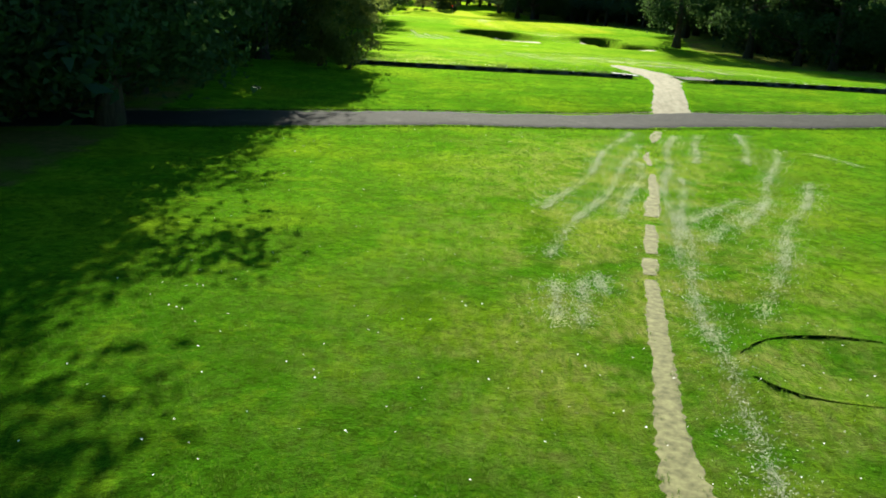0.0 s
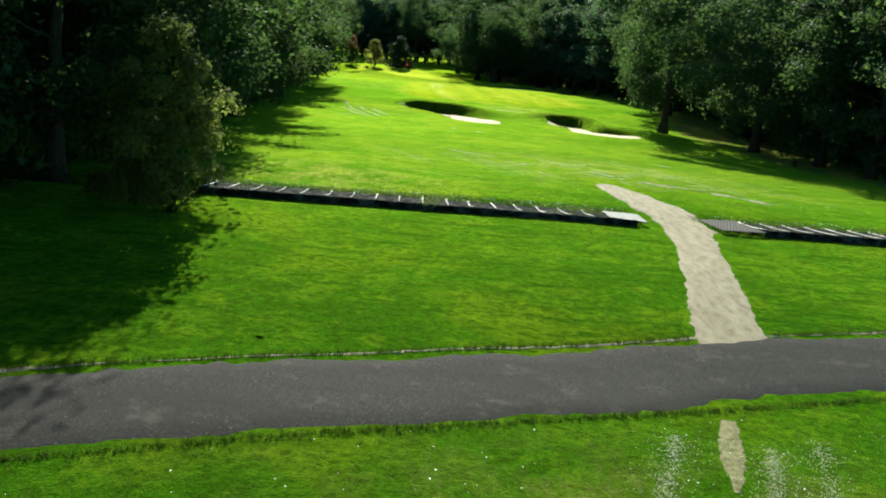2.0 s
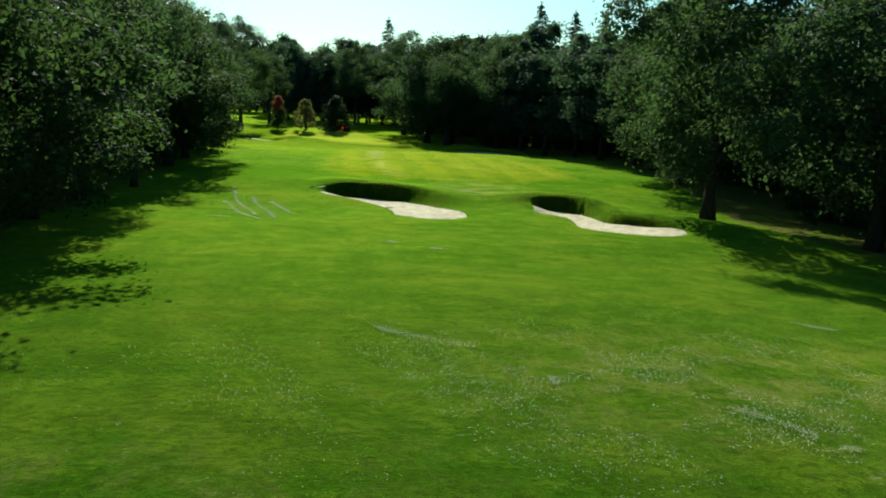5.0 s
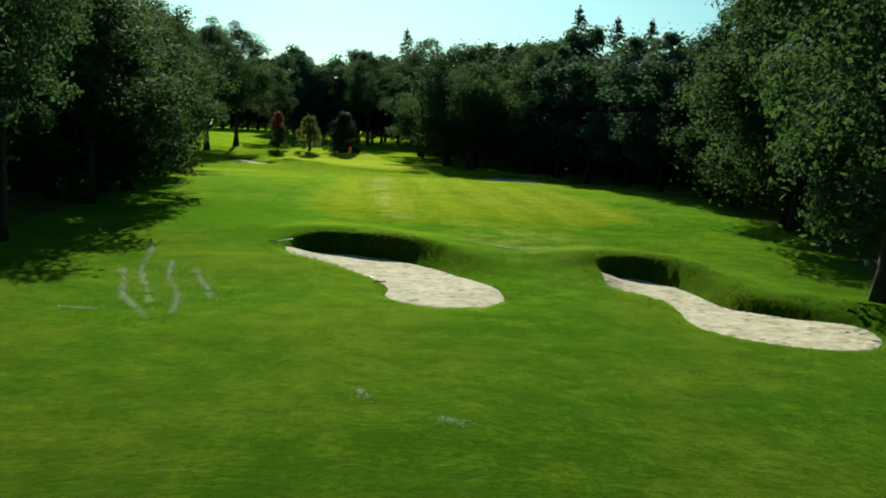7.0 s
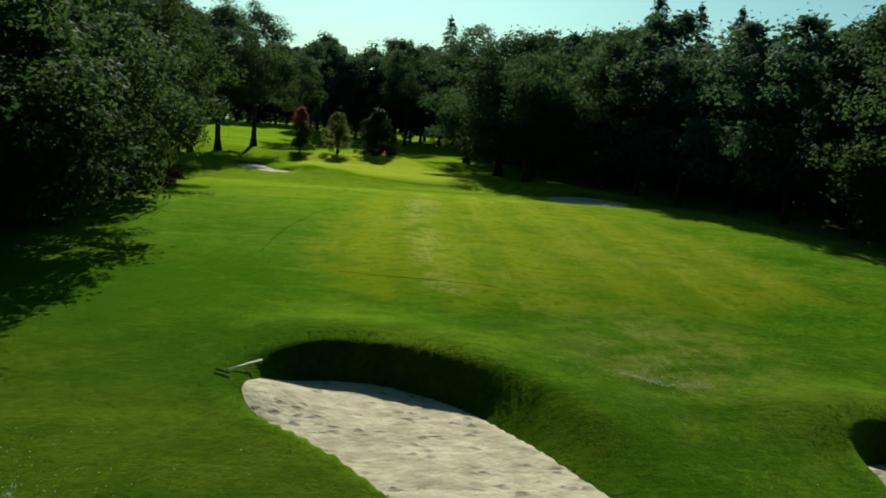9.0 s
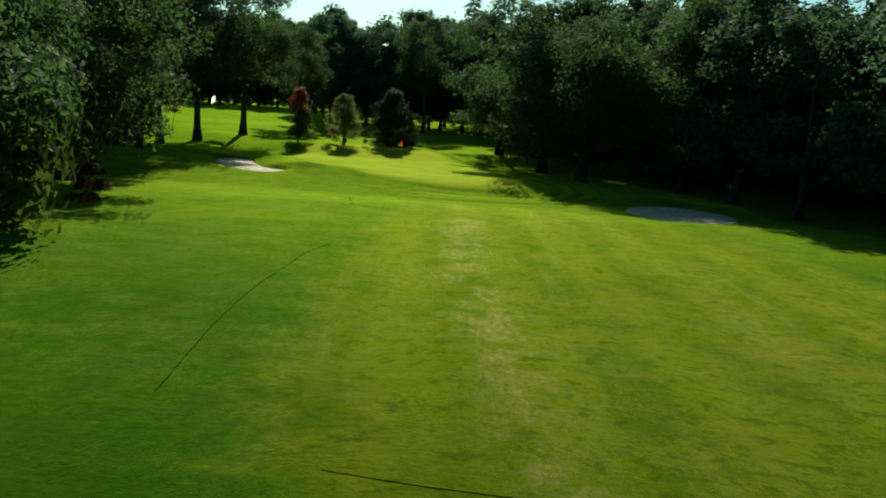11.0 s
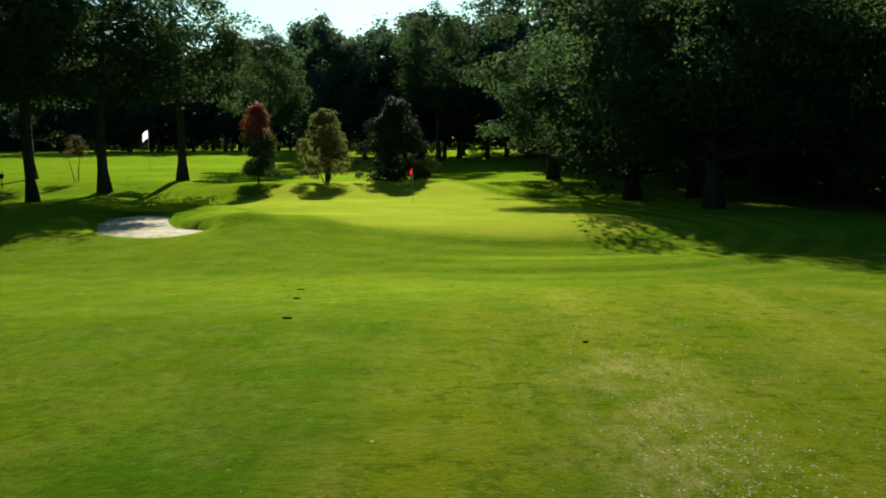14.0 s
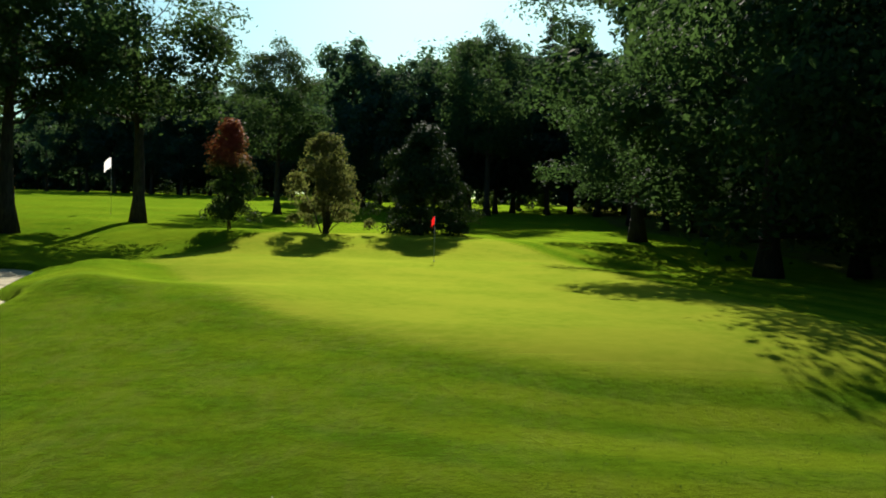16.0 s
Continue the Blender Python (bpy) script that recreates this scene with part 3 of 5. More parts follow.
def broadleaf(name, label, category, seed, tall, base, radius, trunk_r, clumps, per, leaf, clump, material, group="", limbs=14, hollow=0.45, bend=0.5, shape=1.0, core=0.30):
    """A broadleaf tree: tapered trunk with limbs, and a crown of leaf clumps. Stands at the origin."""
    rng = np.random.default_rng(seed)
    root = tagged(new(name), label, category, group)
    cs, pts, outs = crown_points(rng, clumps, per, base, tall, radius, clump, shape, hollow)
    part("trunk", trunk_mesh(name + "_trunk", rng, tall * 0.74, trunk_r, cs, limbs, bend, min(0.5, base / tall + 0.05)), root)
    v, f = leaf_tris(rng, pts, outs, leaf)
    # larger sprays deep in each clump, which close the crown
    inner = np.repeat(cs, max(10, int(per * core)), 0)
    inner = inner + rng.normal(0, 0.42 * clump, inner.shape)
    v2, f2 = leaf_quads(rng, inner, rng.normal(0, 1, inner.shape), max(0.34, 1.45 * leaf))
    part("crown", mesh_from(name + "_crown", np.vstack([v, v2]), f.tolist() + (f2 + len(v)).tolist(), material), root)
    return root


def conifer(name, label, seed, tall, base, radius, trunk_r, material, group="", leaf=0.5, rows=26):
    rng = np.random.default_rng(seed)
    root = tagged(new(name), label, "tree", group)
    pieces = [tube([(0, 0, -0.2), (0.05, 0.02, tall * 0.5), (0, 0, tall)], [trunk_r, trunk_r * 0.55, 0.02], 7)]
    pts, outs = [], []
    for i in range(rows):
        z0 = base + (tall - base) * (i + 0.5) / rows
        full = rng.uniform(0.85, 1.1)
        for k in range(7):
            z = z0 + rng.normal(0, 0.20)
            r = radius * max(0.0, 1 - (z - base) / (tall - base)) ** 0.62 * full * rng.uniform(0.55, 1.15) + 0.10
            a = 0.7 * (k + rng.random()) + i
            tip = np.array([r * math.cos(a), r * math.sin(a), z - 0.22 * r + 0.10 * r * r / radius])
            pieces.append(tube([(0, 0, z), tip], [0.035, 0.01], 4))
            m = int(6 + 26 * r / radius)
            t = rng.uniform(0.12, 1.08, m)[:, None] ** 0.8
            q = np.array([0, 0, z]) * (1 - t) + tip * t + rng.normal(0, 0.16, (m, 3)) * np.array([1, 1, 0.6]) - np.array([0, 0, 0.25]) * rng.random((m, 1)) ** 2
            pts.append(q)
            outs.append(np.tile((math.cos(a) * 0.4, math.sin(a) * 0.4, 0.7), (m, 1)))
    part("trunk", mesh_from(name + "_trunk", *join(pieces), BARK, True), root)
    part("crown", mesh_from(name + "_crown", *leaf_tris(rng, np.vstack(pts), np.vstack(outs), leaf), material), root)
    return root


def shrub(name, label, seed, tall, radius, leaf, clumps, per, material, stems=6, group="", category="shrub", clump=0.5, base=0.15, dome=True):
    rng = np.random.default_rng(seed)
    root = tagged(new(name), label, category, group)
    cs, pts, outs = crown_points(rng, clumps, per, base, tall, radius, clump, 0.8, 0.3, squash=0.9, dome=dome)
    for c in cs[rng.permutation(len(cs))[:stems]]:
        foot = np.array([rng.normal(0, 0.12), rng.normal(0, 0.12), -0.1])
        part("stem", mesh_from(name + "_stem", *tube([foot, 0.5 * (foot + c) + rng.normal(0, 0.1, 3), c], [0.05, 0.035, 0.012], 5), BARK, True), root)
    part("foliage", mesh_from(name + "_foliage", *leaf_tris(rng, pts, outs, leaf), material), root)
    return root


def placed(x, y, size=1.0, turn=0.0, tall=1.0, sink=0.05):
    return Matrix.Translation((x, y, at(x, y) - sink)) @ Matrix.Rotation(turn, 4, 'Z') @ Matrix.Diagonal((size, size, size * tall, 1))


class Stand:
    """Puts a built tree first at one place, then copies it."""

    def __init__(self, proto):
        self.proto, self.used = proto, False

    def put(self, x, y, size=1.0, turn=0.0, tall=1.0, label=""):
        m = placed(x, y, size, turn, tall)
        if self.used:
            ob = copy_thing(self.proto, m)
            ob.matrix_basis = m
        else:
            ob, self.used = self.proto, True
            ob.matrix_basis = m
        return tagged(ob, label) if label else ob


# ---- ground ----
xs = np.concatenate([np.array([-900, -600, -400, -280, -200, -150, -120]), np.arange(-100, -40, 4.0), np.arange(-40, -17, 1.0), np.arange(-17, 26.5, 0.36), np.arange(26.5, 50, 1.0), np.arange(50, 110, 4.0), np.array([120, 150, 200, 280, 400, 600, 900])])
ys = np.concatenate([np.array([-400, -250, -150, -100, -70]), np.arange(-50, -10, 3.0), np.arange(-10, 96, 0.8), np.arange(96, 124, 0.28), np.arange(124, 178, 0.8), np.arange(178, 232, 0.42), np.arange(232, 262, 1.0), np.arange(262, 330, 4.0), np.array([340, 360, 400, 460, 550, 700, 900, 1300])])
gx, gy = np.meshgrid(xs, ys)
gz = height(gx.ravel(), gy.ravel())
cols = len(xs)
cell = (np.arange(len(ys) - 1)[:, None] * cols + np.arange(cols - 1)[None, :]).ravel()
ground_me = mesh_from("ground", np.stack([gx.ravel(), gy.ravel(), gz], 1), np.stack([cell, cell + 1, cell + cols + 1, cell + cols], 1), GRASS, True)
fx, fy = gx.ravel(), gy.ravel()


def zone(name, values):
    a = ground_me.attributes.new(name, 'FLOAT', 'POINT')
    a.data.foreach_set("value", np.clip(values, 0, 1).astype(np.float32))


zone("fairway", smooth(0.5 - outline_distance(fx, fy, FAIRWAY) / 4.5) * (0.45 + 0.55 * smooth((fy - 122) / 16)))
zone("ring", np.clip(outline_distance(fx, fy, GREEN), 0, None) / 15.0)
zone("green", smooth(0.5 - outline_distance(fx, fy, GREEN) / 0.6))
LEFT_EDGE = (np.array([-60, 0, 40, 90, 135, 160, 185, 230.0]), np.array([-9.5, -9.5, -10.5, -11.5, -12.5, -16.0, -22.0, -30.0]))
RIGHT_EDGE = (np.array([-60, 60, 85, 107, 120, 150, 175, 200, 225, 245.0]), np.array([36.0, 34.0, 29.0, 26.0, 28.5, 32.0, 27.0, 20.0, 14.0, 10.0]))
left_w = smooth((np.interp(fy, *LEFT_EDGE) - fx) / 3.0) * smooth((226 - fy) / 20)
right_w = smooth((fx - np.interp(fy, *RIGHT_EDGE)) / 4.0)
left_w = left_w * smooth((fx - np.interp(fy, *LEFT_EDGE) + 36) / 6)
right_w = right_w * smooth((np.interp(fy, *RIGHT_EDGE) + 40 - fx) / 6)
zone("woods", np.maximum(left_w * 0.9, right_w))
zone("dry", 0.9 * np.exp(-((fx - 4.5 - 0.1 * (fy - 20)) / 5.0) ** 2) * smooth((36 - fy) / 6) * smooth((fy - 4) / 8) * 0.5
     + 0.4 * np.exp(-(((fx - 13) / 7.0) ** 2 + ((fy - 70) / 4.5) ** 2)) + 0.45 * np.exp(-(((fx + 2.5) / 6.5) ** 2 + ((fy - 60) / 4.5) ** 2)) + 0.5 * np.exp(-(((fx - 13) / 3.0) ** 2 + ((fy - 121) / 5.0) ** 2))
     + 0.12 * smooth((fy - 126) / 14) * smooth((200 - fy) / 14)
     + 0.5 * smooth(1 - outline_distance(fx, fy, [(6, 128), (4, 150), (4.6, 164)], False) / 1.7))
ground = tagged(new("ground", ground_me), "mown bright green golf course grass with sandy worn patches", "ground", kind="structure")

# road across the course
ROAD = chaikin([(-140, 4), (-60, 17.5), (-20, 29.3), (-6, 33.8), (4, 37.2), (12, 39.4), (24, 42.2), (60, 49), (150, 62)], 4, False)


def ribbon(name, line, width, material, lift, label, category, edge=0.12, step=0.4, thick=0.06, cross=6, seed=0, x_range=None):
    """A strip that follows the ground, with ragged edges. width is a number or one for each knot of the line."""
    rng = np.random.default_rng(seed)
    line = np.asarray(line, float)
    s = np.concatenate([[0], np.cumsum(np.hypot(*np.diff(line, axis=0).T))])
    u = np.arange(0, s[-1], step)
    px, py = np.interp(u, s, line[:, 0]), np.interp(u, s, line[:, 1])
    tx, ty = np.gradient(px), np.gradient(py)
    ln = np.hypot(tx, ty)
    nx, ny = -ty / ln, tx / ln
    w = np.full(len(u), width) if np.isscalar(width) else np.interp(u, np.linspace(0, s[-1], len(width)), width)

    def rag(k):
        r = rng.normal(0, 1, len(u))
        r2 = np.convolve(rng.normal(0, 1, len(u) + 8), np.ones(9) / 3, 'valid')
        return edge * (0.5 * r + 0.9 * r2) * np.minimum(1, w)
    a, b = -w / 2 + rag(0), w / 2 + rag(1)
    b = np.maximum(b, a + 0.02)
    rows = []
    for k in range(cross + 1):
        o = a + (b - a) * k / cross
        x, y = px + nx * o, py + ny * o
        z = height(x, y) + lift - (thick if k in (0, cross) else 0.0)
        rows.append(np.stack([x, y, z], 1))
    v = np.stack(rows, 1).reshape(-1, 3)
    c = (np.arange(len(u) - 1)[:, None] * (cross + 1) + np.arange(cross)[None, :]).ravel()
    f = np.stack([c, c + cross + 1, c + cross + 2, c + 1], 1)
    return tagged(new(name, mesh_from(name, v, f, material, True)), label, category, kind="structure")


ribbon("road", ROAD, 3.5, ASPHALT, 0.05, "worn dark grey asphalt service road across the grass", "road", 0.10, 0.3, 0.10, 8, 1)
PATH_LINE = chaikin([(9.8, 39.6), (10.4, 43), (11.25, 47), (12.1, 51), (12.55, 54), (12.35, 56.5), (11.9, 59.0), (11.5, 61.5), (11.15, 63.2)], 3, False)
ribbon("path", PATH_LINE, [2.1, 2.0, 2.0, 1.9, 1.8, 2.0, 2.5, 2.7, 2.4, 1.9, 1.1], DIRT, 0.035, "pale sandy dirt footpath crossing the netted ditch", "path", 0.06, 0.16, 0.06, 6, 2)
verge = np.stack([ROAD[:, 0] - 0.5, ROAD[:, 1] + 1.75], 1)
ribbon("verge", verge, 0.10, DIRT, 0.008, "pale gritty verge along the road edge", "verge", 0.5, 0.25, 0.02, 6, 8)

WORN = plain_material("worn_track", (0.105, 0.104, 0.050), 0.95, 0.0, 0.45, 7.0, 0.1)
# worn patches of a narrow track, with grass between them
TRACK = [(2.2, 4.0), (2.55, 8.2), (2.9, 11.0), (3.1, 11.9), (3.3, 13.2), (3.5, 14.4), (3.7, 15.7), (4.1, 17.6), (4.7, 20.3), (5.5, 23.7), (6.2, 27.1), (6.6, 30.1), (8.4, 36.2)]
for k, (y0, y1, w) in enumerate(((4.0, 15.75, (0.78, 0.76, 0.74, 0.66, 0.56, 0.46, 0.42, 0.38)), (16.0, 17.2, (0.34, 0.44, 0.46, 0.40)), (17.55, 20.25, (0.34, 0.42, 0.40, 0.36)), (21.1, 27.0, (0.52, 0.58, 0.50, 0.44, 0.36, 0.26)), (28.4, 31.0, (0.2, 0.34, 0.30, 0.1)), (33.0, 36.0, (0.1, 0.5, 0.7, 0.4)))):
    ty = np.linspace(y0, y1, 24)
    ribbon("path", np.stack([np.interp(ty, [p[1] for p in TRACK], [p[0] for p in TRACK]), ty], 1), w, WORN, 0.010, "narrow worn sandy track across the lawn", "path", 0.07, 0.1, 0.03, 5, 3 + k)

# sand in the bunkers
for k, b in enumerate(BUNKERS):
    lo, hi = b["poly"].min(0) - 0.6, b["poly"].max(0) + 0.6
    bx, by = np.meshgrid(np.arange(lo[0], hi[0], 0.2), np.arange(lo[1], hi[1], 0.2))
    d = outline_distance(bx.ravel(), by.ravel(), b["poly"])
    z = sand_height(b, bx.ravel(), by.ravel()) - np.maximum(0, d) * 0.5
    nc = bx.shape[1]
    c = (np.arange(bx.shape[0] - 1)[:, None] * nc + np.arange(nc - 1)[None, :]).ravel()
    c = c[np.minimum.reduce([d[c], d[c + 1], d[c + nc], d[c + nc + 1]]) < 0.15]
    me = mesh_from("bunker_sand", np.stack([bx.ravel(), by.ravel(), z], 1), np.stack([c, c + 1, c + nc + 1, c + nc], 1), SAND, True)
    tagged(new("bunker_sand", me), "pale footprinted sand filling a grass-banked golf bunker", "sand", "bunkers", "structure")

# ---- trees ----
OAK_LABEL, LIME_LABEL, WOOD_LABEL = "tall dark green oak with a broad uneven crown", "tall slender tree with a clear trunk and open crown", "dark green tree standing in the dense wood"
OAKS = [Stand(broadleaf("oak_tree", OAK_LABEL, "tree", 11, 20, 2.0, 6.2, 0.42, 72, 215, 0.28, 1.62, LEAF_OAK, "woodland trees")),
        Stand(broadleaf("oak_tree", OAK_LABEL, "tree", 12, 22, 2.4, 5.7, 0.40, 72, 215, 0.28, 1.62, LEAF_OAK, "woodland trees")),
        Stand(broadleaf("oak_tree", OAK_LABEL, "tree", 13, 18, 1.8, 5.5, 0.36, 70, 215, 0.28, 1.55, LEAF_OAK, "woodland trees"))]
NEAR = [Stand(broadleaf("oak_tree", OAK_LABEL, "tree", 15, 20, 1.8, 5.7, 0.42, 88, 310, 0.22, 1.65, LEAF_OAK, "woodland trees")),
        Stand(broadleaf("oak_tree", OAK_LABEL, "tree", 16, 19, 1.5, 5.4, 0.38, 88, 310, 0.22, 1.6, LEAF_OAK, "woodland trees"))]
TALL = [Stand(broadleaf("lime_tree", LIME_LABEL, "tree", 21, 23, 8.4, 6.3, 0.38, 120, 175, 0.27, 1.5, LEAF_OAK, "trees beside the green", hollow=0.3, core=0.12)),
        Stand(broadleaf("lime_tree", LIME_LABEL, "tree", 22, 22, 8.6, 6.1, 0.35, 115, 175, 0.27, 1.5, LEAF_OAK, "trees beside the green", hollow=0.3, core=0.12))]
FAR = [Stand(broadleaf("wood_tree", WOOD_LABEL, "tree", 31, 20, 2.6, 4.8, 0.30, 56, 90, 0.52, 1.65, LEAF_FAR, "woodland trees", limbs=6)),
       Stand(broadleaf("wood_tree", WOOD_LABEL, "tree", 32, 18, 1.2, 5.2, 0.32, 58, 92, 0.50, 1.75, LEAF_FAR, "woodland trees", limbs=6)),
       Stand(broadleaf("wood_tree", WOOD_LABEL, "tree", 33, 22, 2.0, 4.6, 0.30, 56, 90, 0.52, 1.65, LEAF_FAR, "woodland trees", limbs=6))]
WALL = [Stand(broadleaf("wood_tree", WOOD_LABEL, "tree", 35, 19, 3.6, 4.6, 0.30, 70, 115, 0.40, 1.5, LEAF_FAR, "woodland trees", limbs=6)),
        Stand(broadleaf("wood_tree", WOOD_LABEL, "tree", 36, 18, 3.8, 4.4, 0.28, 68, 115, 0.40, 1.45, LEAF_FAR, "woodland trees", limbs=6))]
FIRS = [Stand(conifer("fir_tree", "dark pointed fir rising above the wood", 41, 26, 6, 5.6, 0.30, LEAF_FIR, "firs in the wood", 0.42, 44)),
        Stand(conifer("fir_tree", "dark pointed fir rising above the wood", 42, 25, 6, 5.0, 0.28, LEAF_FIR, "firs in the wood", 0.40, 42))]
BUSH = [Stand(shrub("shrub", "dense green shrub under the trees", 51, 3.8, 2.2, 0.26, 24, 110, LEAF_SHRUB, 4, group="undergrowth", clump=0.85)),
        Stand(shrub("shrub", "dense green shrub under the trees", 52, 3.0, 2.5, 0.26, 22, 110, LEAF_SHRUB, 4, group="undergrowth", clump=0.8))]

rnd = random.Random(5)
# left wood
for row, (off, kinds) in enumerate(((1.0, OAKS), (7.5, FAR))):
    y = 14.0 + 3.3 * row
    while y < 150:
        edge = float(np.interp(y, *LEFT_EDGE))
        x = edge - off + rnd.uniform(-1.0, 0.8) - (3.5 if y < 22 else 2.2 if row == 0 and y > 122 else 0)
        kind = NEAR if row == 0 and 22 < y < 75 else kinds
        gap = row == 0 and 110 < y < 128
        if gap:
            rnd.choice(TALL).put(x, y, rnd.uniform(0.62, 0.68), rnd.uniform(0, 6.28))
        elif kind is NEAR and y < 46:
            rnd.choice(kind).put(x - (0.6 if y < 32 else 2.2), y, 1.12, rnd.uniform(0, 6.28), 0.86)
        elif not (row == 1 and 112 < y < 170):
            rnd.choice(kind).put(x + (-0.6 if row == 0 and y < 84 else 0), y, rnd.uniform(1.0, 1.12) if y < 72 else rnd.uniform(0.86, 0.98), rnd.uniform(0, 6.28), rnd.uniform(0.72, 0.82))
        if not gap:
            rnd.choice(BUSH).put(x - rnd.uniform(1, 3), y + rnd.uniform(2, 5), rnd.uniform(0.8, 1.3), rnd.uniform(0, 6.28))
        y += rnd.uniform(7.0, 9.5)
# trees left of the green
for x, y, k, tall in ((-28.3, 201, 0.95, 0.92), (-26.8, 198.4, 0.8, 1.0), (-24.6, 199.0, 0.78, 1.0), (-30.0, 211, 1.05, 0.78), (-23.5, 214.8, 1.10, 0.78), (-20.6, 224.5, 1.08, 0.80), (-17.5, 247, 0.80, 0.80), (-40, 217.6, 1.0, 0.9), (-34, 226, 0.95, 0.9), (-36, 200, 1.0, 0.9), (-32, 209, 0.9, 0.9)):
    rnd.choice(TALL).put(x, y, k, rnd.uniform(0, 6.28), tall * 0.97)
for x, y in ((-19, 158), (-25, 166), (-24, 152), (-31, 160), (-32, 175), (-29, 184), (-37, 186), (-38, 170)):
    rnd.choice(OAKS if x > -26 else FAR).put(x, y, rnd.uniform(0.85, 1.0), rnd.uniform(0, 6.28), 0.85)
OAKS[0].put(-20.5, 172.0, 0.95, 1.7, 0.88)
OAKS[2].put(-22.0, 180.5, 1.0, 0.5)
OAKS[2].put(-13.4, 128.5, 1.05, 0.9, 0.68)
OAKS[2].put(-13.8, 138.0, 0.95, 4.1, 0.78)
TALL[1].put(-25.2, 207.0, 1.0, 2.6, 0.78)
# oaks on the right
EDGE = Stand(broadleaf("oak_tree", "broad oak with a clear trunk beside the bunker", "tree", 17, 17.5, 3.4, 6.0, 0.42, 84, 300, 0.24, 1.55, LEAF_OAK, "woodland trees"))
EDGE.put(26.2, 107.2, 1.0, 0.6)
EDGE.put(32.8, 130.0, 1.0, 2.0, 0.95)
WIDE = Stand(broadleaf("oak_tree", "wide oak spreading its boughs over the grass", "tree", 18, 13.8, 3.2, 8.0, 0.5, 140, 300, 0.21, 1.75, LEAF_OAK, "woodland trees", core=0.34))
WIDE.put(17.0, 200.5, 1.0, 1.2)
for row, (off, kinds) in enumerate(((5.0, OAKS), (11.0, FAR))):
    y = 74.0 + 3.0 * row
    while y < 250:
        x = float(np.interp(y, *RIGHT_EDGE)) + off + rnd.uniform(-1.5, 1.5)
        if not (row == 0 and (98 < y < 128 or 188 < y < 232)):
            rnd.choice(kinds if y < 150 or row else WALL).put(x, y, rnd.uniform(0.92, 1.08), rnd.uniform(0, 6.28), rnd.uniform(0.74, 0.84) if 135 < y < 170 else rnd.uniform(0.80, 0.92))
        if row == 1:
            rnd.choice(BUSH).put(x + rnd.uniform(-2, 2), y + rnd.uniform(2, 5), rnd.uniform(0.8, 1.2), rnd.uniform(0, 6.28))
        y += rnd.uniform(6.5, 9.0)
BIG = Stand(broadleaf("oak_tree", "very tall oak with a clear trunk beside the green", "tree", 14, 26, 4.2, 7.2, 0.5, 105, 330, 0.27, 1.7, LEAF_OAK, "woodland trees", core=0.12))
BIG.put(10.7, 225.0, 0.90, 1.0, 0.78)
OAKS[1].put(19.0, 212.0, 0.95, 3.0, 0.86)
OAKS[1].put(24.5, 193.0, 0.95, 0.4, 0.76)
OAKS[2].put(14.3, 210.0, 1.38, 2.4, 0.72)
OAKS[0].put(26.4, 214.0, 1.0, 4.0, 0.9)
OAKS[0].put(26.5, 199.0, 0.95, 5.0, 0.9)
TALL[1].put(30.0, 205.0, 0.95, 2.2, 0.9)
BUSH[0].put(-15.2, 151.0, 2.0, 1.0)
TALL[0].put(0.7, 258.5, 0.86, 1.0, 0.90)
OAKS[0].put(17.0, 240.0, 0.9, 2.0)
# far wood behind the green
for row in range(3):
    x = -78.0 + 3 * row
    while x < 60:
        y = 266 + 9 * row + rnd.uniform(-3, 3) + 55 * float(smooth((-14 - x) / 14))
        rnd.choice(WALL if row == 0 else FAR).put(x, y, rnd.uniform(0.9, 1.06), rnd.uniform(0, 6.28), rnd.uniform(0.96, 1.02) if x < -18 else rnd.uniform(0.88, 0.98) if x < 0 else rnd.uniform(0.86, 0.98))
        if row == 2:
            rnd.choice(BUSH).put(x + 3, y + 3, rnd.uniform(0.6, 1.1), rnd.uniform(0, 6.28))
        x += rnd.uniform(5.0, 7.0)
for x, y, k in ((34.1, 213, 1.0), (43.3, 225, 0.98), (49.2, 225, 0.98), (8.5, 297, 1.08), (60, 222, 0.9)):
    rnd.choice(FIRS).put(x, y, k, rnd.uniform(0, 6))

# the deep wood all round, past the trees that can be told apart
rng = np.random.default_rng(77)
spots = []
for _ in range(4000):
    x, y = rng.uniform(-150, 150), rng.uniform(-30, 380)
    e_l, e_r = np.interp(y, *LEFT_EDGE) - 14, np.interp(y, *RIGHT_EDGE) + 17.5
    deep = (x < e_l and x > e_l - 14 and y < 165) or (e_r < x < e_r + 15 and y > 30) or (x < -82 and y > 150)
    if deep and all((x - a) ** 2 + (y - b) ** 2 > 30 for a, b in spots):
        spots.append((x, y))
spots += [(x + rng.uniform(-1.5, 1.5), y + rng.uniform(-1.5, 1.5)) for y in (326, 334) for x in np.arange(-150, 150, 5.0)]
spots = [(x, y + (50 * float(smooth((-14 - x) / 14)) if y > 300 else 0)) for x, y in spots]
pts, outs, pieces = [], [], []
for x, y in spots:
    z, tall = at(x, y), rng.uniform(13, 17)
    cs, p, o = crown_points(rng, 28, 12, -0.5, tall, 4.4, 2.0, 0.8, 0.45)
    pts.append(p + np.array([x, y, z]))
    outs.append(o)
    pieces.append(tube([(x, y, z - 0.2), (x, y, z + tall * 0.7)], [0.28, 0.1], 5))
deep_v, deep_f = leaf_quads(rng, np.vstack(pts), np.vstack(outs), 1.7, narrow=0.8)
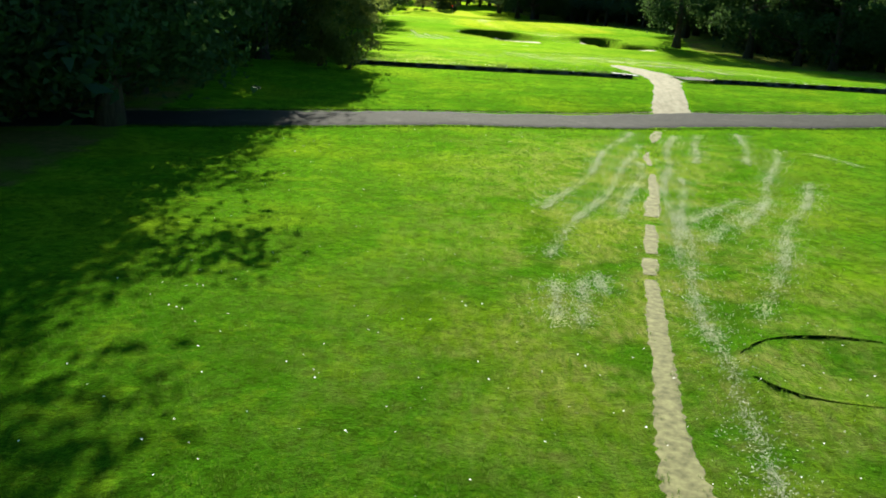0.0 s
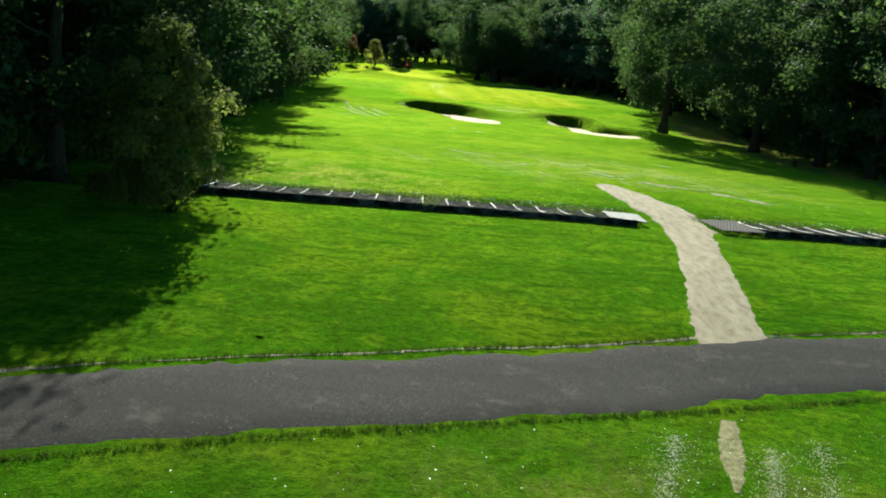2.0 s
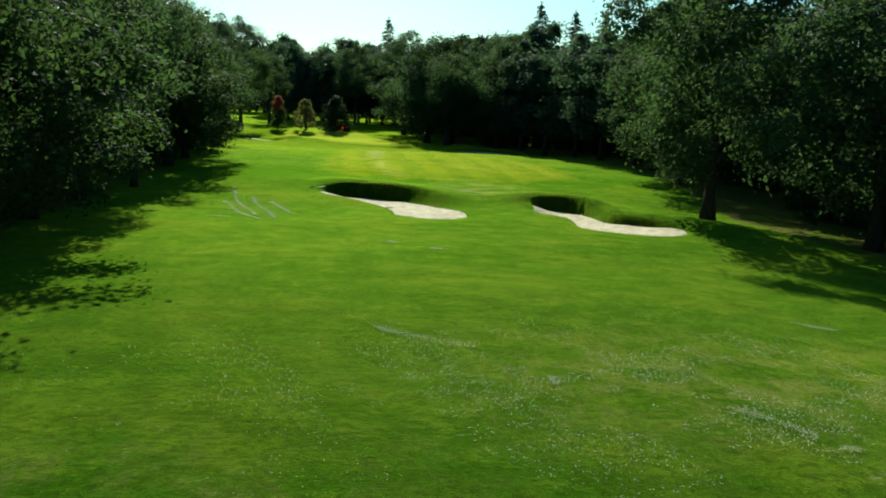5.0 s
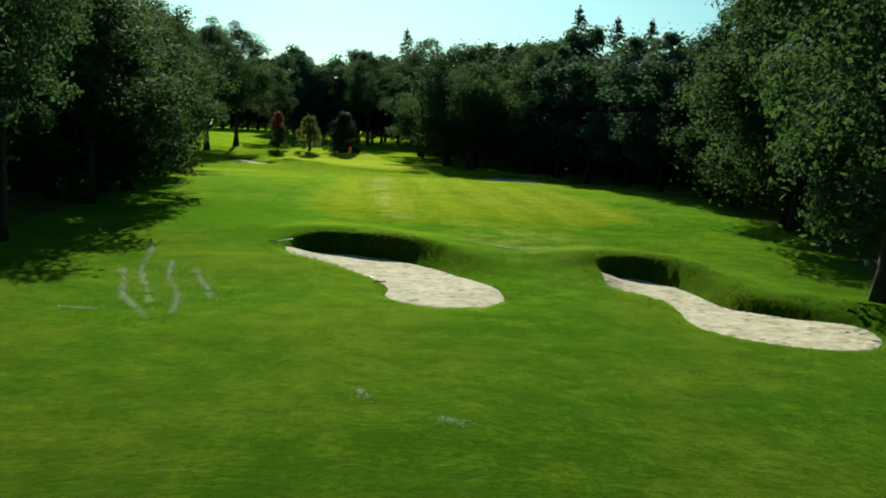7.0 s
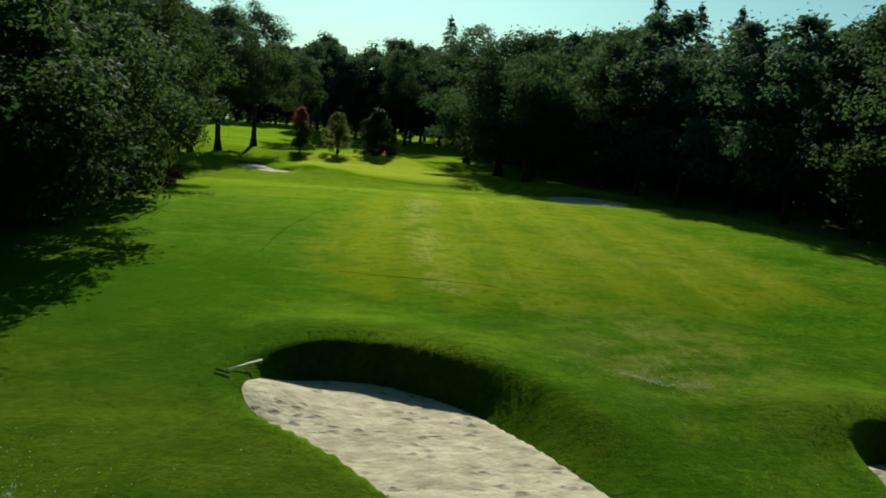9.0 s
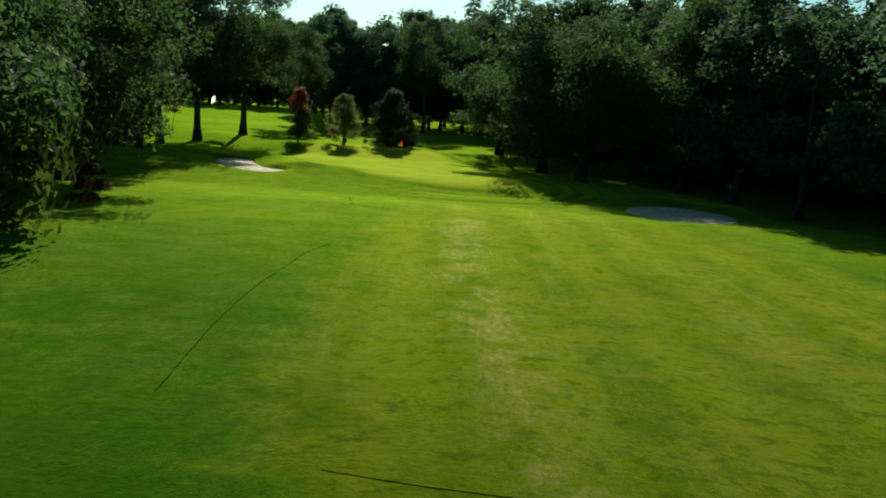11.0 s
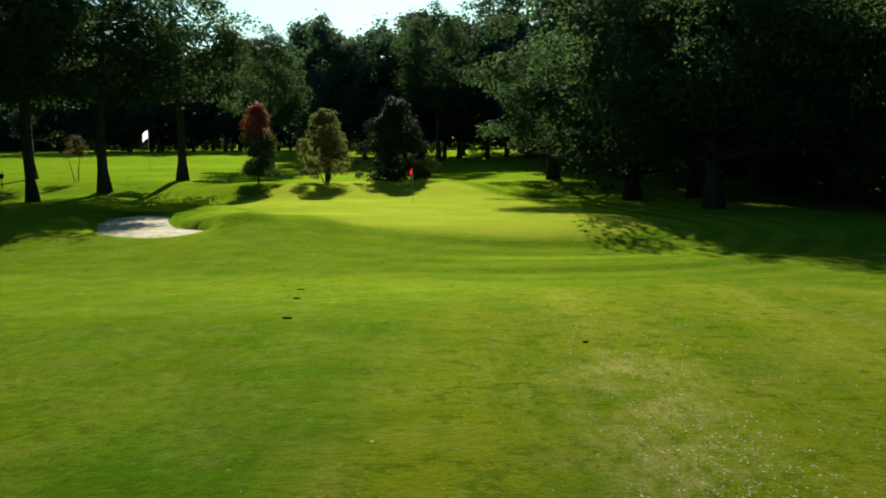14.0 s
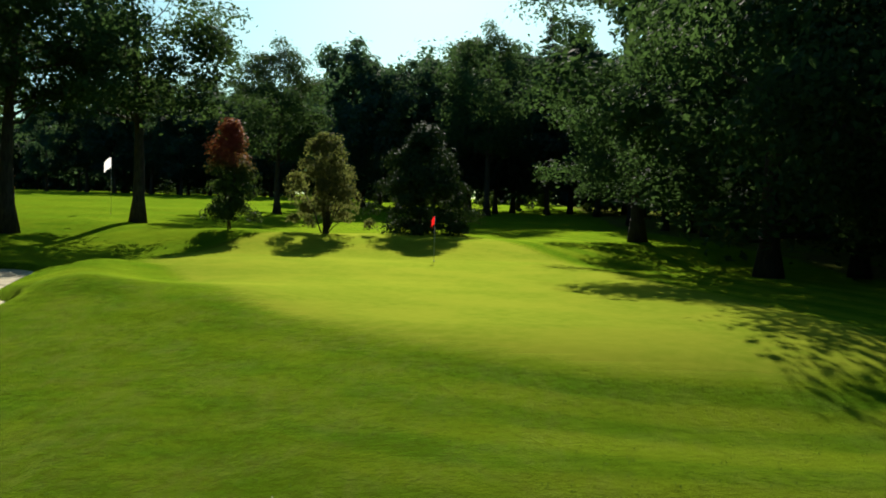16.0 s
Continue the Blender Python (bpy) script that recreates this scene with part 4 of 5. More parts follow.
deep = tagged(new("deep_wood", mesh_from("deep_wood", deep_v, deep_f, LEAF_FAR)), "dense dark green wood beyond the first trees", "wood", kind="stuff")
part("trunks", mesh_from("deep_wood_trunks", *join(pieces), BARK, True), deep)
# single small trees behind the green
shrub("small_tree", "small tree with green leaves and red upper shoots", 61, 5.9, 1.2, 0.16, 80, 150, LEAF_RED, 5, category="tree", clump=0.55, base=0.6).matrix_basis = placed(-13.0, 219)
shrub("small_tree", "small airy tree with yellowing leaves on thin stems", 62, 5.6, 2.0, 0.14, 70, 190, LEAF_YELLOW, 14, category="tree", clump=0.6, base=0.1).matrix_basis = placed(-8.1, 222)
shrub("yew_tree", "dense dark conical yew behind the green", 63, 6.3, 2.75, 0.17, 140, 220, LEAF_YEW, 5, category="tree", clump=0.7, base=0.1).matrix_basis = placed(-2.6, 226.0)

# ---- flagstick ----


def flagstick(x, y, tall, cloth, label, fw, fh):
    root = tagged(new("flagstick"), label, "flag")
    z = at(x, y)
    part("pole", mesh_from("pole", *tube([(0, 0, -0.1), (0, 0, tall)], [0.011, 0.008], 8), WHITE_PAINT, True), root)
    v, f = [], []
    for i in range(9):
        for j in range(5):
            u, w = i / 8, j / 4
            v.append((-fw * u * 0.55, 0.05 * math.sin(5 * u), tall - 0.02 - fh * w - 0.55 * fh * u * u))
    for i in range(8):
        for j in range(4):
            a = i * 5 + j
            f.append((a, a + 5, a + 6, a + 1))
    part("flag", mesh_from("flag", v, f, cloth, True), root)
    part("cup", mesh_from("cup", *tube([(0, 0, 0.002), (0, 0, 0.012)], [0.058, 0.058], 14), DARK), root, "black hole cup rim")
    root.matrix_basis = Matrix.Translation((x, y, z))
    return root


flagstick(-0.7, 210.8, 2.13, RED_CLOTH, "red golf flag on a thin pole in the green", 0.26, 0.36)
flagstick(-26.0, 232.5, 4.1, WHITE_CLOTH, "white flag on a thin pole on the neighbouring lawn", 0.9, 0.75)

# ---- undergrowth at the wood's edge ----
shrub("hedge_tree", "tall hedge shrub with pale yellowish sunlit leaves", 71, 5.9, 1.5, 0.13, 60, 210, LEAF_HEDGE, 6, category="shrub", clump=0.55, base=0.5, dome=False).matrix_basis = placed(-6.3, 48.6)
shrub("hedge_tree", "bushy hedge shrub with leaves coloured pale as if sunlit", 73, 4.2, 1.3, 0.13, 40, 200, LEAF_HEDGE, 5, category="shrub", clump=0.55, base=0.2).matrix_basis = placed(-8.0, 49.6)
shrub("low_shrub", "low shrub with rust red leaves at the wood's edge", 72, 2.0, 1.1, 0.12, 24, 150, LEAF_RUST, 5, clump=0.35).matrix_basis = placed(-14.6, 161.0)

# ---- netted ditch ----


def ditch_cover(x0, x1, label, pitch=0.93, slant=0.0):
    root = tagged(new("ditch_cover"), label, "net cover")
    rng = np.random.default_rng(int(x0 * 7) + 400)
    n = int((x1 - x0) / 0.2) + 1
    m = 14
    v, f = [], []
    yf = lambda x: 52.35 + 0.0 * x
    for i in range(n + 1):
        x = x0 + (x1 - x0) * i / n
        g = 0.25
        for j in range(m + 1):
            t = j / m
            y = yf(x) + 3.0 * t
            sag = 0.16 * math.sin(math.pi * t) * (0.5 + 0.5 * abs(math.sin(math.pi * (x - x0) / pitch))) + 0.09 * math.sin(3.1 * x + 4 * y) * math.sin(5.3 * x - 2.2 * y) * math.sin(math.pi * t)
            v.append((x + slant * t, y, g + 0.52 - 0.30 * t - sag + rng.normal(0, 0.008)))
    for i in range(n):
        for j in range(m):
            a = i * (m + 1) + j
            f.append((a, a + m + 1, a + m + 2, a + 1))
    part("net", mesh_from("net", v, f, NET, True), root)
    v, f = [], []
    for i in range(n + 1):
        x = x0 + (x1 - x0) * i / n
        for j in range(4):
            t = j / 3
            v.append((x, yf(x) - 0.03 - 0.10 * t + 0.03 * math.sin(4 * x), 0.77 * (1 - t) + (at(x, yf(x) - 0.2) - 0.03) * t + 0.02 * math.sin(7 * x) * t))
    for i in range(n):
        for j in range(3):
            a = i * 4 + j
            f.append((a, a + 1, a + 5, a + 4))
    part("skirt", mesh_from("skirt", v, f, NET, True), root, "black net skirt hanging to the grass")
    x = x0 + 0.1
    while x < x1 - 0.05:
        w = rng.normal(0, 0.03)
        p = [(x + slant * t + w * math.sin(3 * t), yf(x) + 3.05 * t, 0.80 - 0.30 * t - 0.05 * math.sin(math.pi * t)) for t in (0, 0.2, 0.4, 0.6, 0.8, 1.0)]
        part("rod", mesh_from("rod", *tube(p, [0.014] * 6, 5), ROD, True), root)
        part("post", mesh_from("post", *tube([(x, yf(x) - 0.05, -0.2), (x, yf(x) - 0.02, 0.80)], [0.022, 0.018], 5), NET, True), root)
        x += pitch
    return root


ditch_cover(-6.3, 10.3, "black netting on pale hoops covering a ditch")
ditch_cover(15.2, 40.0, "black netting on pale hoops covering a ditch")


def metal_grating(corners, rows, label, steel=STEEL):
    """A louvred steel sheet between four corners: front left, front right, back right, back left."""
    root = tagged(new("metal_grating"), label, "grating")
    fl, fr, br, bl = (np.array(c, float) for c in corners)
    rails = [tube([p, q], [0.022, 0.022], 6) for p, q in ((fl, fr), (fr, br), (br, bl), (bl, fl))]
    part("frame", mesh_from("grating_frame", *join(rails), steel), root)
    for k in range(rows):
        t0, t1 = (k + 0.12) / rows, (k + 0.86) / rows
        a, b, c, d = fl + (bl - fl) * t0, fr + (br - fr) * t0, fr + (br - fr) * t1, fl + (bl - fl) * t1
        up = np.array([0, 0, 0.045])
        v, f = [], []
        n = 26
        for i in range(n + 1):
            u = i / n
            lift = up * (0.35 + 0.65 * (i % 2))
            v += [a + (b - a) * u, d + (c - d) * u + lift, d + (c - d) * u + lift - np.array([0, 0, 0.012])]
        for i in range(n):
            f += [(3 * i, 3 * i + 3, 3 * i + 4, 3 * i + 1), (3 * i + 1, 3 * i + 4, 3 * i + 5, 3 * i + 2)]
        part("slat", mesh_from("grating_slat", v, f, steel), root)
    for u in (0.33, 0.66):
        p, q = fl + (fr - fl) * u, bl + (br - bl) * u
        part("rib", mesh_from("grating_rib", *tube([p + (0, 0, -0.02), q + (0, 0, -0.02)], [0.018, 0.018], 5), steel), root)
    return root


metal_grating([(9.3, 52.6, 0.76), (10.75, 52.5, 0.68), (10.8, 54.5, 0.62), (9.4, 54.3, 0.68)], 5, "louvred galvanised steel grating laid over the ditch")
metal_grating([(13.6, 52.2, 0.66), (15.2, 52.1, 0.70), (14.8, 54.5, 0.66), (13.3, 54.4, 0.62)], 9, "dark weathered steel grating laid over the ditch", DARK_STEEL)


# ---- ground cover ----
def blades(rng, x, y, tall, wide, lean=0.5, each=3):
    """Grass blades, a few to a tuft, as thin triangles."""
    n = len(x) * each
    bx, by = np.repeat(x, each) + rng.normal(0, 0.025, n), np.repeat(y, each) + rng.normal(0, 0.025, n)
    bz = np.repeat(height(x, y), each)
    h = np.repeat(tall, each) * rng.uniform(0.6, 1.25, n)
    a = rng.uniform(0, 6.283, n)
    w = wide * rng.uniform(0.7, 1.3, n) * 0.5
    la, ll = rng.uniform(0, 6.283, n), lean * h * rng.uniform(0.2, 1.3, n)
    v = np.empty((n, 3, 3))
    v[:, 0] = np.stack([bx - w * np.cos(a), by - w * np.sin(a), bz - 0.01], 1)
    v[:, 1] = np.stack([bx + w * np.cos(a), by + w * np.sin(a), bz - 0.01], 1)
    v[:, 2] = np.stack([bx + ll * np.cos(la), by + ll * np.sin(la), bz + h], 1)
    return v.reshape(-1, 3), np.arange(3 * n).reshape(n, 3)


def clear_of_paths(x, y):
    """Where grass grows: off the road, the paths, the sand and the green."""
    ok = outline_distance(x, y, ROAD, False) > 1.78
    ok &= outline_distance(x, y, PATH_LINE, False) > 1.05
    ok &= outline_distance(x, y, TRACK[:-1], False) > 0.13
    ok &= outline_distance(x, y, GREEN) > 0.3
    for b in BUNKERS:
        ok &= outline_distance(x, y, b["poly"]) > 0.05
    ok &= ~((y > 52.2) & (y < 55.6) & ((x < 10.6) | (x > 13.5)))
    return ok


LEAF_GRASS = leaf_material("grass_blades", (0.019, 0.060, 0.002), (0.062, 0.130, 0.004), 0.45)
# rough bank blades, with the banks' shade put into a darker leaf colour
LEAF_ROUGH = leaf_material("bank_grass", (0.011, 0.031, 0.002), (0.034, 0.064, 0.004), 0.18)
STRAW = leaf_material("dry_clippings", (0.42, 0.42, 0.34), (0.62, 0.61, 0.52), 0.5)
PETAL = plain_material("white_petals", (0.8, 0.8, 0.75), 0.8, 0.0, 0.1)
grng = np.random.default_rng(9)
vs, fs, o = [], [], 0
for y0, y1, x0, x1, dens, tall, wide in ((1, 18, -7, 8, 95, 0.060, 0.011), (18, 36, -9, 16, 52, 0.065, 0.013), (36, 60, -9, 22, 34, 0.06, 0.016), (60, 80, -9, 22, 14, 0.045, 0.016)):
    n = int((y1 - y0) * (x1 - x0) * dens)
    x, y = grng.uniform(x0, x1, n), grng.uniform(y0, y1, n)
    thick = 0.5 + 0.5 * wobble(x, y, 0.33, 3.0) * wobble(x, y, 0.9, 1.5)
    keep = clear_of_paths(x, y) & (grng.random(n) < 0.35 + 0.75 * thick)
    x, y, thick = x[keep], y[keep], thick[keep]
    v, f = blades(grng, x, y, tall * (0.6 + 0.8 * thick), wide)
    vs.append(v)
    fs.append(f + o)
    o += len(v)
tagged(new("grass_tufts", mesh_from("grass_tufts", np.vstack(vs), np.vstack(fs), LEAF_GRASS)), "short bright green grass blades on the lawn", "grass", kind="stuff")

# thin turf of the fairway and the apron
LEAF_TURF = leaf_material("turf_blades", (0.028, 0.067, 0.002), (0.100, 0.127, 0.008), 0.45)
n = 21000
x, y = grng.uniform(-9, 14, n), 128 + 57 * grng.random(n)
keep = clear_of_paths(x, y) & (grng.random(n) < 0.45 + 0.6 * wobble(x, y, 0.6, 2.0))
v, f = blades(grng, x[keep], y[keep], np.full(keep.sum(), 0.032), 0.016, 0.9)
tagged(new("turf_blades", mesh_from("turf_blades", v, f, LEAF_TURF)), "thin uneven grass blades of the dry fairway", "grass", kind="stuff")

# longer grass on the bunker banks, at the ditch and along the road
vs, fs, o = [], [], 0
for b in BUNKERS[:2]:
    lo, hi = b["poly"].min(0) - 2, b["poly"].max(0) + 3
    n = int((hi[0] - lo[0]) * (hi[1] - lo[1]) * 55)
    x, y = grng.uniform(lo[0], hi[0], n), grng.uniform(lo[1], hi[1], n)
    d, rdg = outline_distance(x, y, b["poly"]), outline_distance(x, y, b["bank"], False)
    keep = (d > 0.02) & (d < 1.3) & (grng.random(n) < np.clip(1.3 - rdg / 3.0, 0.12, 1)) & (wobble(x, y, 0.5) > -0.3)
    v, f = blades(grng, x[keep], y[keep], np.full(keep.sum(), 0.055), 0.016, 0.9, 4)
    vs.append(v)
    fs.append(f + o)
    o += len(v)
for y_line, wid, x0, x1, n, tall in ((52.1, 0.10, -6.3, 10.2, 1300, 0.07), (52.1, 0.10, 13.5, 36, 1500, 0.07)):
    x = grng.uniform(x0, x1, n)
    v, f = blades(grng, x, y_line + grng.normal(0, wid, n), np.full(n, tall), 0.02, 0.7, 4)
    vs.append(v)
    fs.append(f + o)
    o += len(v)
u = grng.uniform(0, 1, 5200)
side = np.where(grng.random(5200) < 0.5, -1, 1)
rx = -12 + 40 * u
ry = np.interp(rx, ROAD[:, 0], ROAD[:, 1]) + side * (1.83 + np.abs(grng.normal(0, 0.12, 5200)))
keep = outline_distance(rx, ry, PATH_LINE, False) > 1.1
v, f = blades(grng, rx[keep], ry[keep], np.full(keep.sum(), 0.10), 0.016, 0.8, 3)
vs.append(v)
fs.append(f + o)
tagged(new("bank_grass", mesh_from("bank_grass", np.vstack(vs), np.vstack(fs), LEAF_ROUGH)), "longer uncut grass on banks and verges", "grass", kind="stuff")

# weeds with pale flower heads behind the ditch net, and some growing through it
n = 6400
x = np.where(grng.random(n) < 0.5, grng.uniform(-6.6, 10.6, n), grng.uniform(14.2, 40, n))
y = 55.42 + np.abs(grng.normal(0, 0.17, n))
z = 0.36 + grng.uniform(0.0, 0.30, n) * (0.65 + 0.35 * wobble(x, y, 0.45))
for wx, wy, sx, sy, k in ((2.45, 52.5, 0.22, 0.2, 260), (8.3, 54.7, 0.5, 0.45, 420), (9.2, 55.0, 0.35, 0.35, 260), (-4.6, 54.0, 0.6, 0.4, 120), (16.2, 54.6, 0.7, 0.5, 260), (20.5, 54.4, 0.8, 0.4, 200)):
    x, y = np.concatenate([x, grng.normal(wx, sx, k)]), np.concatenate([y, grng.normal(wy, sy, k)])
    z = np.concatenate([z, 0.80 - 0.1 * (np.clip(y[-k:], 52.4, 55.4) - 52.4) + grng.uniform(-0.22, 0.16, k)])
pts = np.stack([x, y, z], 1)
hv, hf = leaf_quads(grng, pts, np.tile((0, -0.5, 0.6), (len(pts), 1)), 0.075)
tagged(new("ditch_weeds", mesh_from("ditch_weeds", hv, hf, LEAF_HERB)), "green weeds along and through the ditch net", "weeds", kind="stuff")
x = np.where(grng.random(1500) < 0.55, grng.uniform(-6.6, 10.6, 1500), grng.uniform(14.2, 40, 1500))
pts = np.stack([x, 55.36 + np.abs(grng.normal(0, 0.16, 1500)), 0.44 + grng.uniform(0, 0.24, 1500)], 1)[wobble(x, x, 0.8) > -0.45]
hv, hf = leaf_quads(grng, pts, np.tile((0, -0.6, 0.8), (len(pts), 1)), 0.036, narrow=1.0)
tagged(new("flower_heads", mesh_from("flower_heads", hv, hf, PETAL)), "pale flower heads above the ditch weeds", "flowers", kind="stuff")

# pale dry clippings in wheel streaks
STREAKS = [[(6.9, 35.0), (5.5, 31.2), (3.1, 23.6), (2.1, 21.2)], [(6.7, 32.3), (5.1, 26.6), (3.4, 21.7), (2.5, 19.2), (1.7, 16.9)], [(6.1, 28.6), (5.0, 24.1), (3.9, 20.4)], [(1.6, 15.2), (1.5, 12.7)],
           [(2.6, 15.8), (2.6, 14.6)], [(8.6, 34.6), (6.4, 26.4), (5.0, 19.0), (4.6, 16.3)], [(6.9, 26.5), (6.3, 23.5), (4.6, 16.1), (4.2, 13.0), (3.7, 10.2), (3.5, 6.5)], [(9.8, 35.0), (8.0, 29.1)], [(11.6, 35.6), (10.1, 29.4)],
           [(12.1, 32.4), (8.9, 24.1), (6.9, 20.0)], [(8.7, 23.6), (5.6, 18.6)], [(11.4, 27.0), (8.2, 20.2), (6.3, 15.9), (5.3, 13.4)], [(7.9, 23.8), (5.9, 20.7)], [(13.2, 31.9), (14.2, 30.1)], [(2.2, 15.3), (2.0, 12.7)],
           [(-5.9, 114.4), (-4.1, 106.1), (-2.6, 102.0)], [(-4.0, 110.4), (-1.4, 100.3)], [(-5.6, 108.5), (-3.7, 102.8), (-2.2, 99.3)], [(-4.1, 100.7), (-5.4, 101.0)],
           [(-2.5, 109.0), (-0.9, 103.0)], [(4.8, 92.2), (5.1, 91.0)], [(6.5, 89.9), (7.0, 89.6)],
           [(3.6, 74.7), (7.2, 72.0), (8.5, 68.0), (11.1, 68.1), (12.5, 65.4), (14.0, 64.7)], [(14.8, 63.6), (16.3, 63.0), (17.8, 62.2), (18.8, 60.9)], [(17.2, 76.9), (18.5, 76.4)],
           [(10.8, 118.3), (11.9, 117.4), (13.3, 117.4)]]
cx, cy = [], []
for line in STREAKS:
    line = np.array(line)
    seg = np.hypot(*np.diff(line, axis=0).T)
    s = np.concatenate([[0], np.cumsum(seg)])
    n = int(s[-1] * (560 if line[0, 1] < 40 else 270)) + 10
    u = grng.uniform(0, s[-1], n)
    k = np.clip(0.5 + 0.5 * np.sin(u * 0.9 + grng.uniform(0, 6)) + 0.4 * np.sin(u * 3.7), 0, 1)
    keep = grng.random(n) < 0.3 + 0.7 * k
    u = u[keep]
    cx.append(np.interp(u, s, line[:, 0]) + 0.10 * np.sin(u * 0.8 + line[0, 0]) + grng.normal(0, 1, len(u)) * np.where(grng.random(len(u)) < (0.6 if line[0, 1] < 40 else 0.85), 0.07, 0.3))
    cy.append(np.interp(u, s, line[:, 1]) + grng.normal(0, 0.15, len(u)))
for px, py, sx, sy, n in ((5.5, 24, 3.0, 7.0, 900), (9.5, 70, 6.0, 2.8, 13000), (14.5, 65, 5, 2.4, 8000), (-2.0, 106, 2.0, 4.0, 500), (-10.6, 153, 0.9, 6.0, 500), (11.8, 118.6, 1.6, 1.0, 450), (12.8, 110, 0.9, 4.0, 160), (4.9, 157, 0.6, 4.5, 1800), (5.5, 163, 2.5, 6.0, 900)):
    cx.append(grng.normal(px, sx, n))
    cy.append(grng.normal(py, sy, n))
cx, cy = np.concatenate(cx), np.concatenate(cy)
keep = clear_of_paths(cx, cy) & ((np.abs(cy - 68) > 9) | (wobble(cx, cy, 0.8) + 0.6 * wobble(cx, cy, 0.23) > 0.05))
cx, cy = cx[keep], cy[keep]
pts = np.stack([cx, cy, height(cx, cy) + 0.055], 1)
sv, sf = leaf_quads(grng, pts, np.tile((0, 0, 2.0), (len(pts), 1)), np.where(cy < 40, 0.040, 0.052), narrow=0.32)
tagged(new("grass_clippings", mesh_from("grass_clippings", sv, sf, STRAW)), "pale dry grass clippings left in wheel streaks", "clippings", kind="stuff")

# daisies in the near lawn
x, y = grng.uniform(-7, 9, 700), grng.uniform(3, 36, 700)
keep = clear_of_paths(x, y)
pts = np.stack([x, y, height(x, y) + 0.07], 1)[keep]
dv, df = leaf_quads(grng, pts, np.tile((0, 0, 3.0), (len(pts), 1)), 0.028, narrow=1.0)
tagged(new("daisies", mesh_from("daisies", dv, df, PETAL)), "small white daisies scattered in the lawn", "flowers", kind="stuff")


# ---- small things ----
def bunker_rake(x, y, turn, label):
    root = tagged(new("bunker_rake"), label, "rake", "bunker rakes")
    part("handle", mesh_from("rake_handle", *tube([(0, 0, 0.05), (1.5, 0, 0.04)], [0.016, 0.016], 6), WHITE_PAINT, True), root)
    part("head", mesh_from("rake_head", *box(-0.03, -0.25, 0.03, 0.02, 0.25, 0.07), NET), root)
    for k in range(7):
        yy = -0.27 + 0.09 * k
        part("tine", mesh_from("rake_tine", *tube([(-0.01, yy, 0.04), (-0.03, yy, -0.03)], [0.008, 0.005], 4), WHITE_PAINT), root)
    root.matrix_basis = Matrix.Translation((x, y, at(x, y) + 0.03)) @ Matrix.Rotation(turn, 4, 'Z')
    return root


bunker_rake(5.1, 107.75, radians(108), "pale bunker rake lying at the sand's edge")
bunker_rake(-0.3, 116.0, radians(58), "pale bunker rake lying on the grass bank")


def ball_washer(x, y):
    root = tagged(new("ball_washer"), "small dark ball washer on a post beside the tee", "ball washer")
    part("post", mesh_from("washer_post", *tube([(0, 0, -0.1), (0, 0, 0.75)], [0.04, 0.035], 7), NET, True), root)
    part("body", mesh_from("washer_body", *tube([(0, 0, 0.7), (0, 0, 0.78), (0, 0, 1.05), (0, 0, 1.1)], [0.08, 0.17, 0.18, 0.12], 10), NET, True), root)
    part("handle", mesh_from("washer_handle", *tube([(-0.12, 0, 1.08), (-0.12, 0, 1.25), (0.12, 0, 1.25), (0.12, 0, 1.08)], [0.02] * 4, 6), NET, True), root)
    root.matrix_basis = Matrix.Translation((x, y, at(x, y)))
    return root


ball_washer(-32.4, 217.5)
shrub("sapling", "thin young tree tied beside a stake", 75, 3.6, 0.8, 0.14, 14, 90, LEAF_RUST, 2, category="tree", clump=0.4, base=1.9).matrix_basis = placed(-28.6, 222.0)

# bare lit earth inside the left wood
patch_line = chaikin([(-20.5, 126.0), (-19.5, 129.0), (-18.6, 132.0), (-18.2, 135.0)], 3, False)
ribbon("bare_earth", patch_line, [0.8, 2.0, 2.6, 2.2, 0.8], DIRT, 0.05, "bare pale earth patch on the wood floor", "earth", 0.12, 0.2, 0.06, 6, 12)


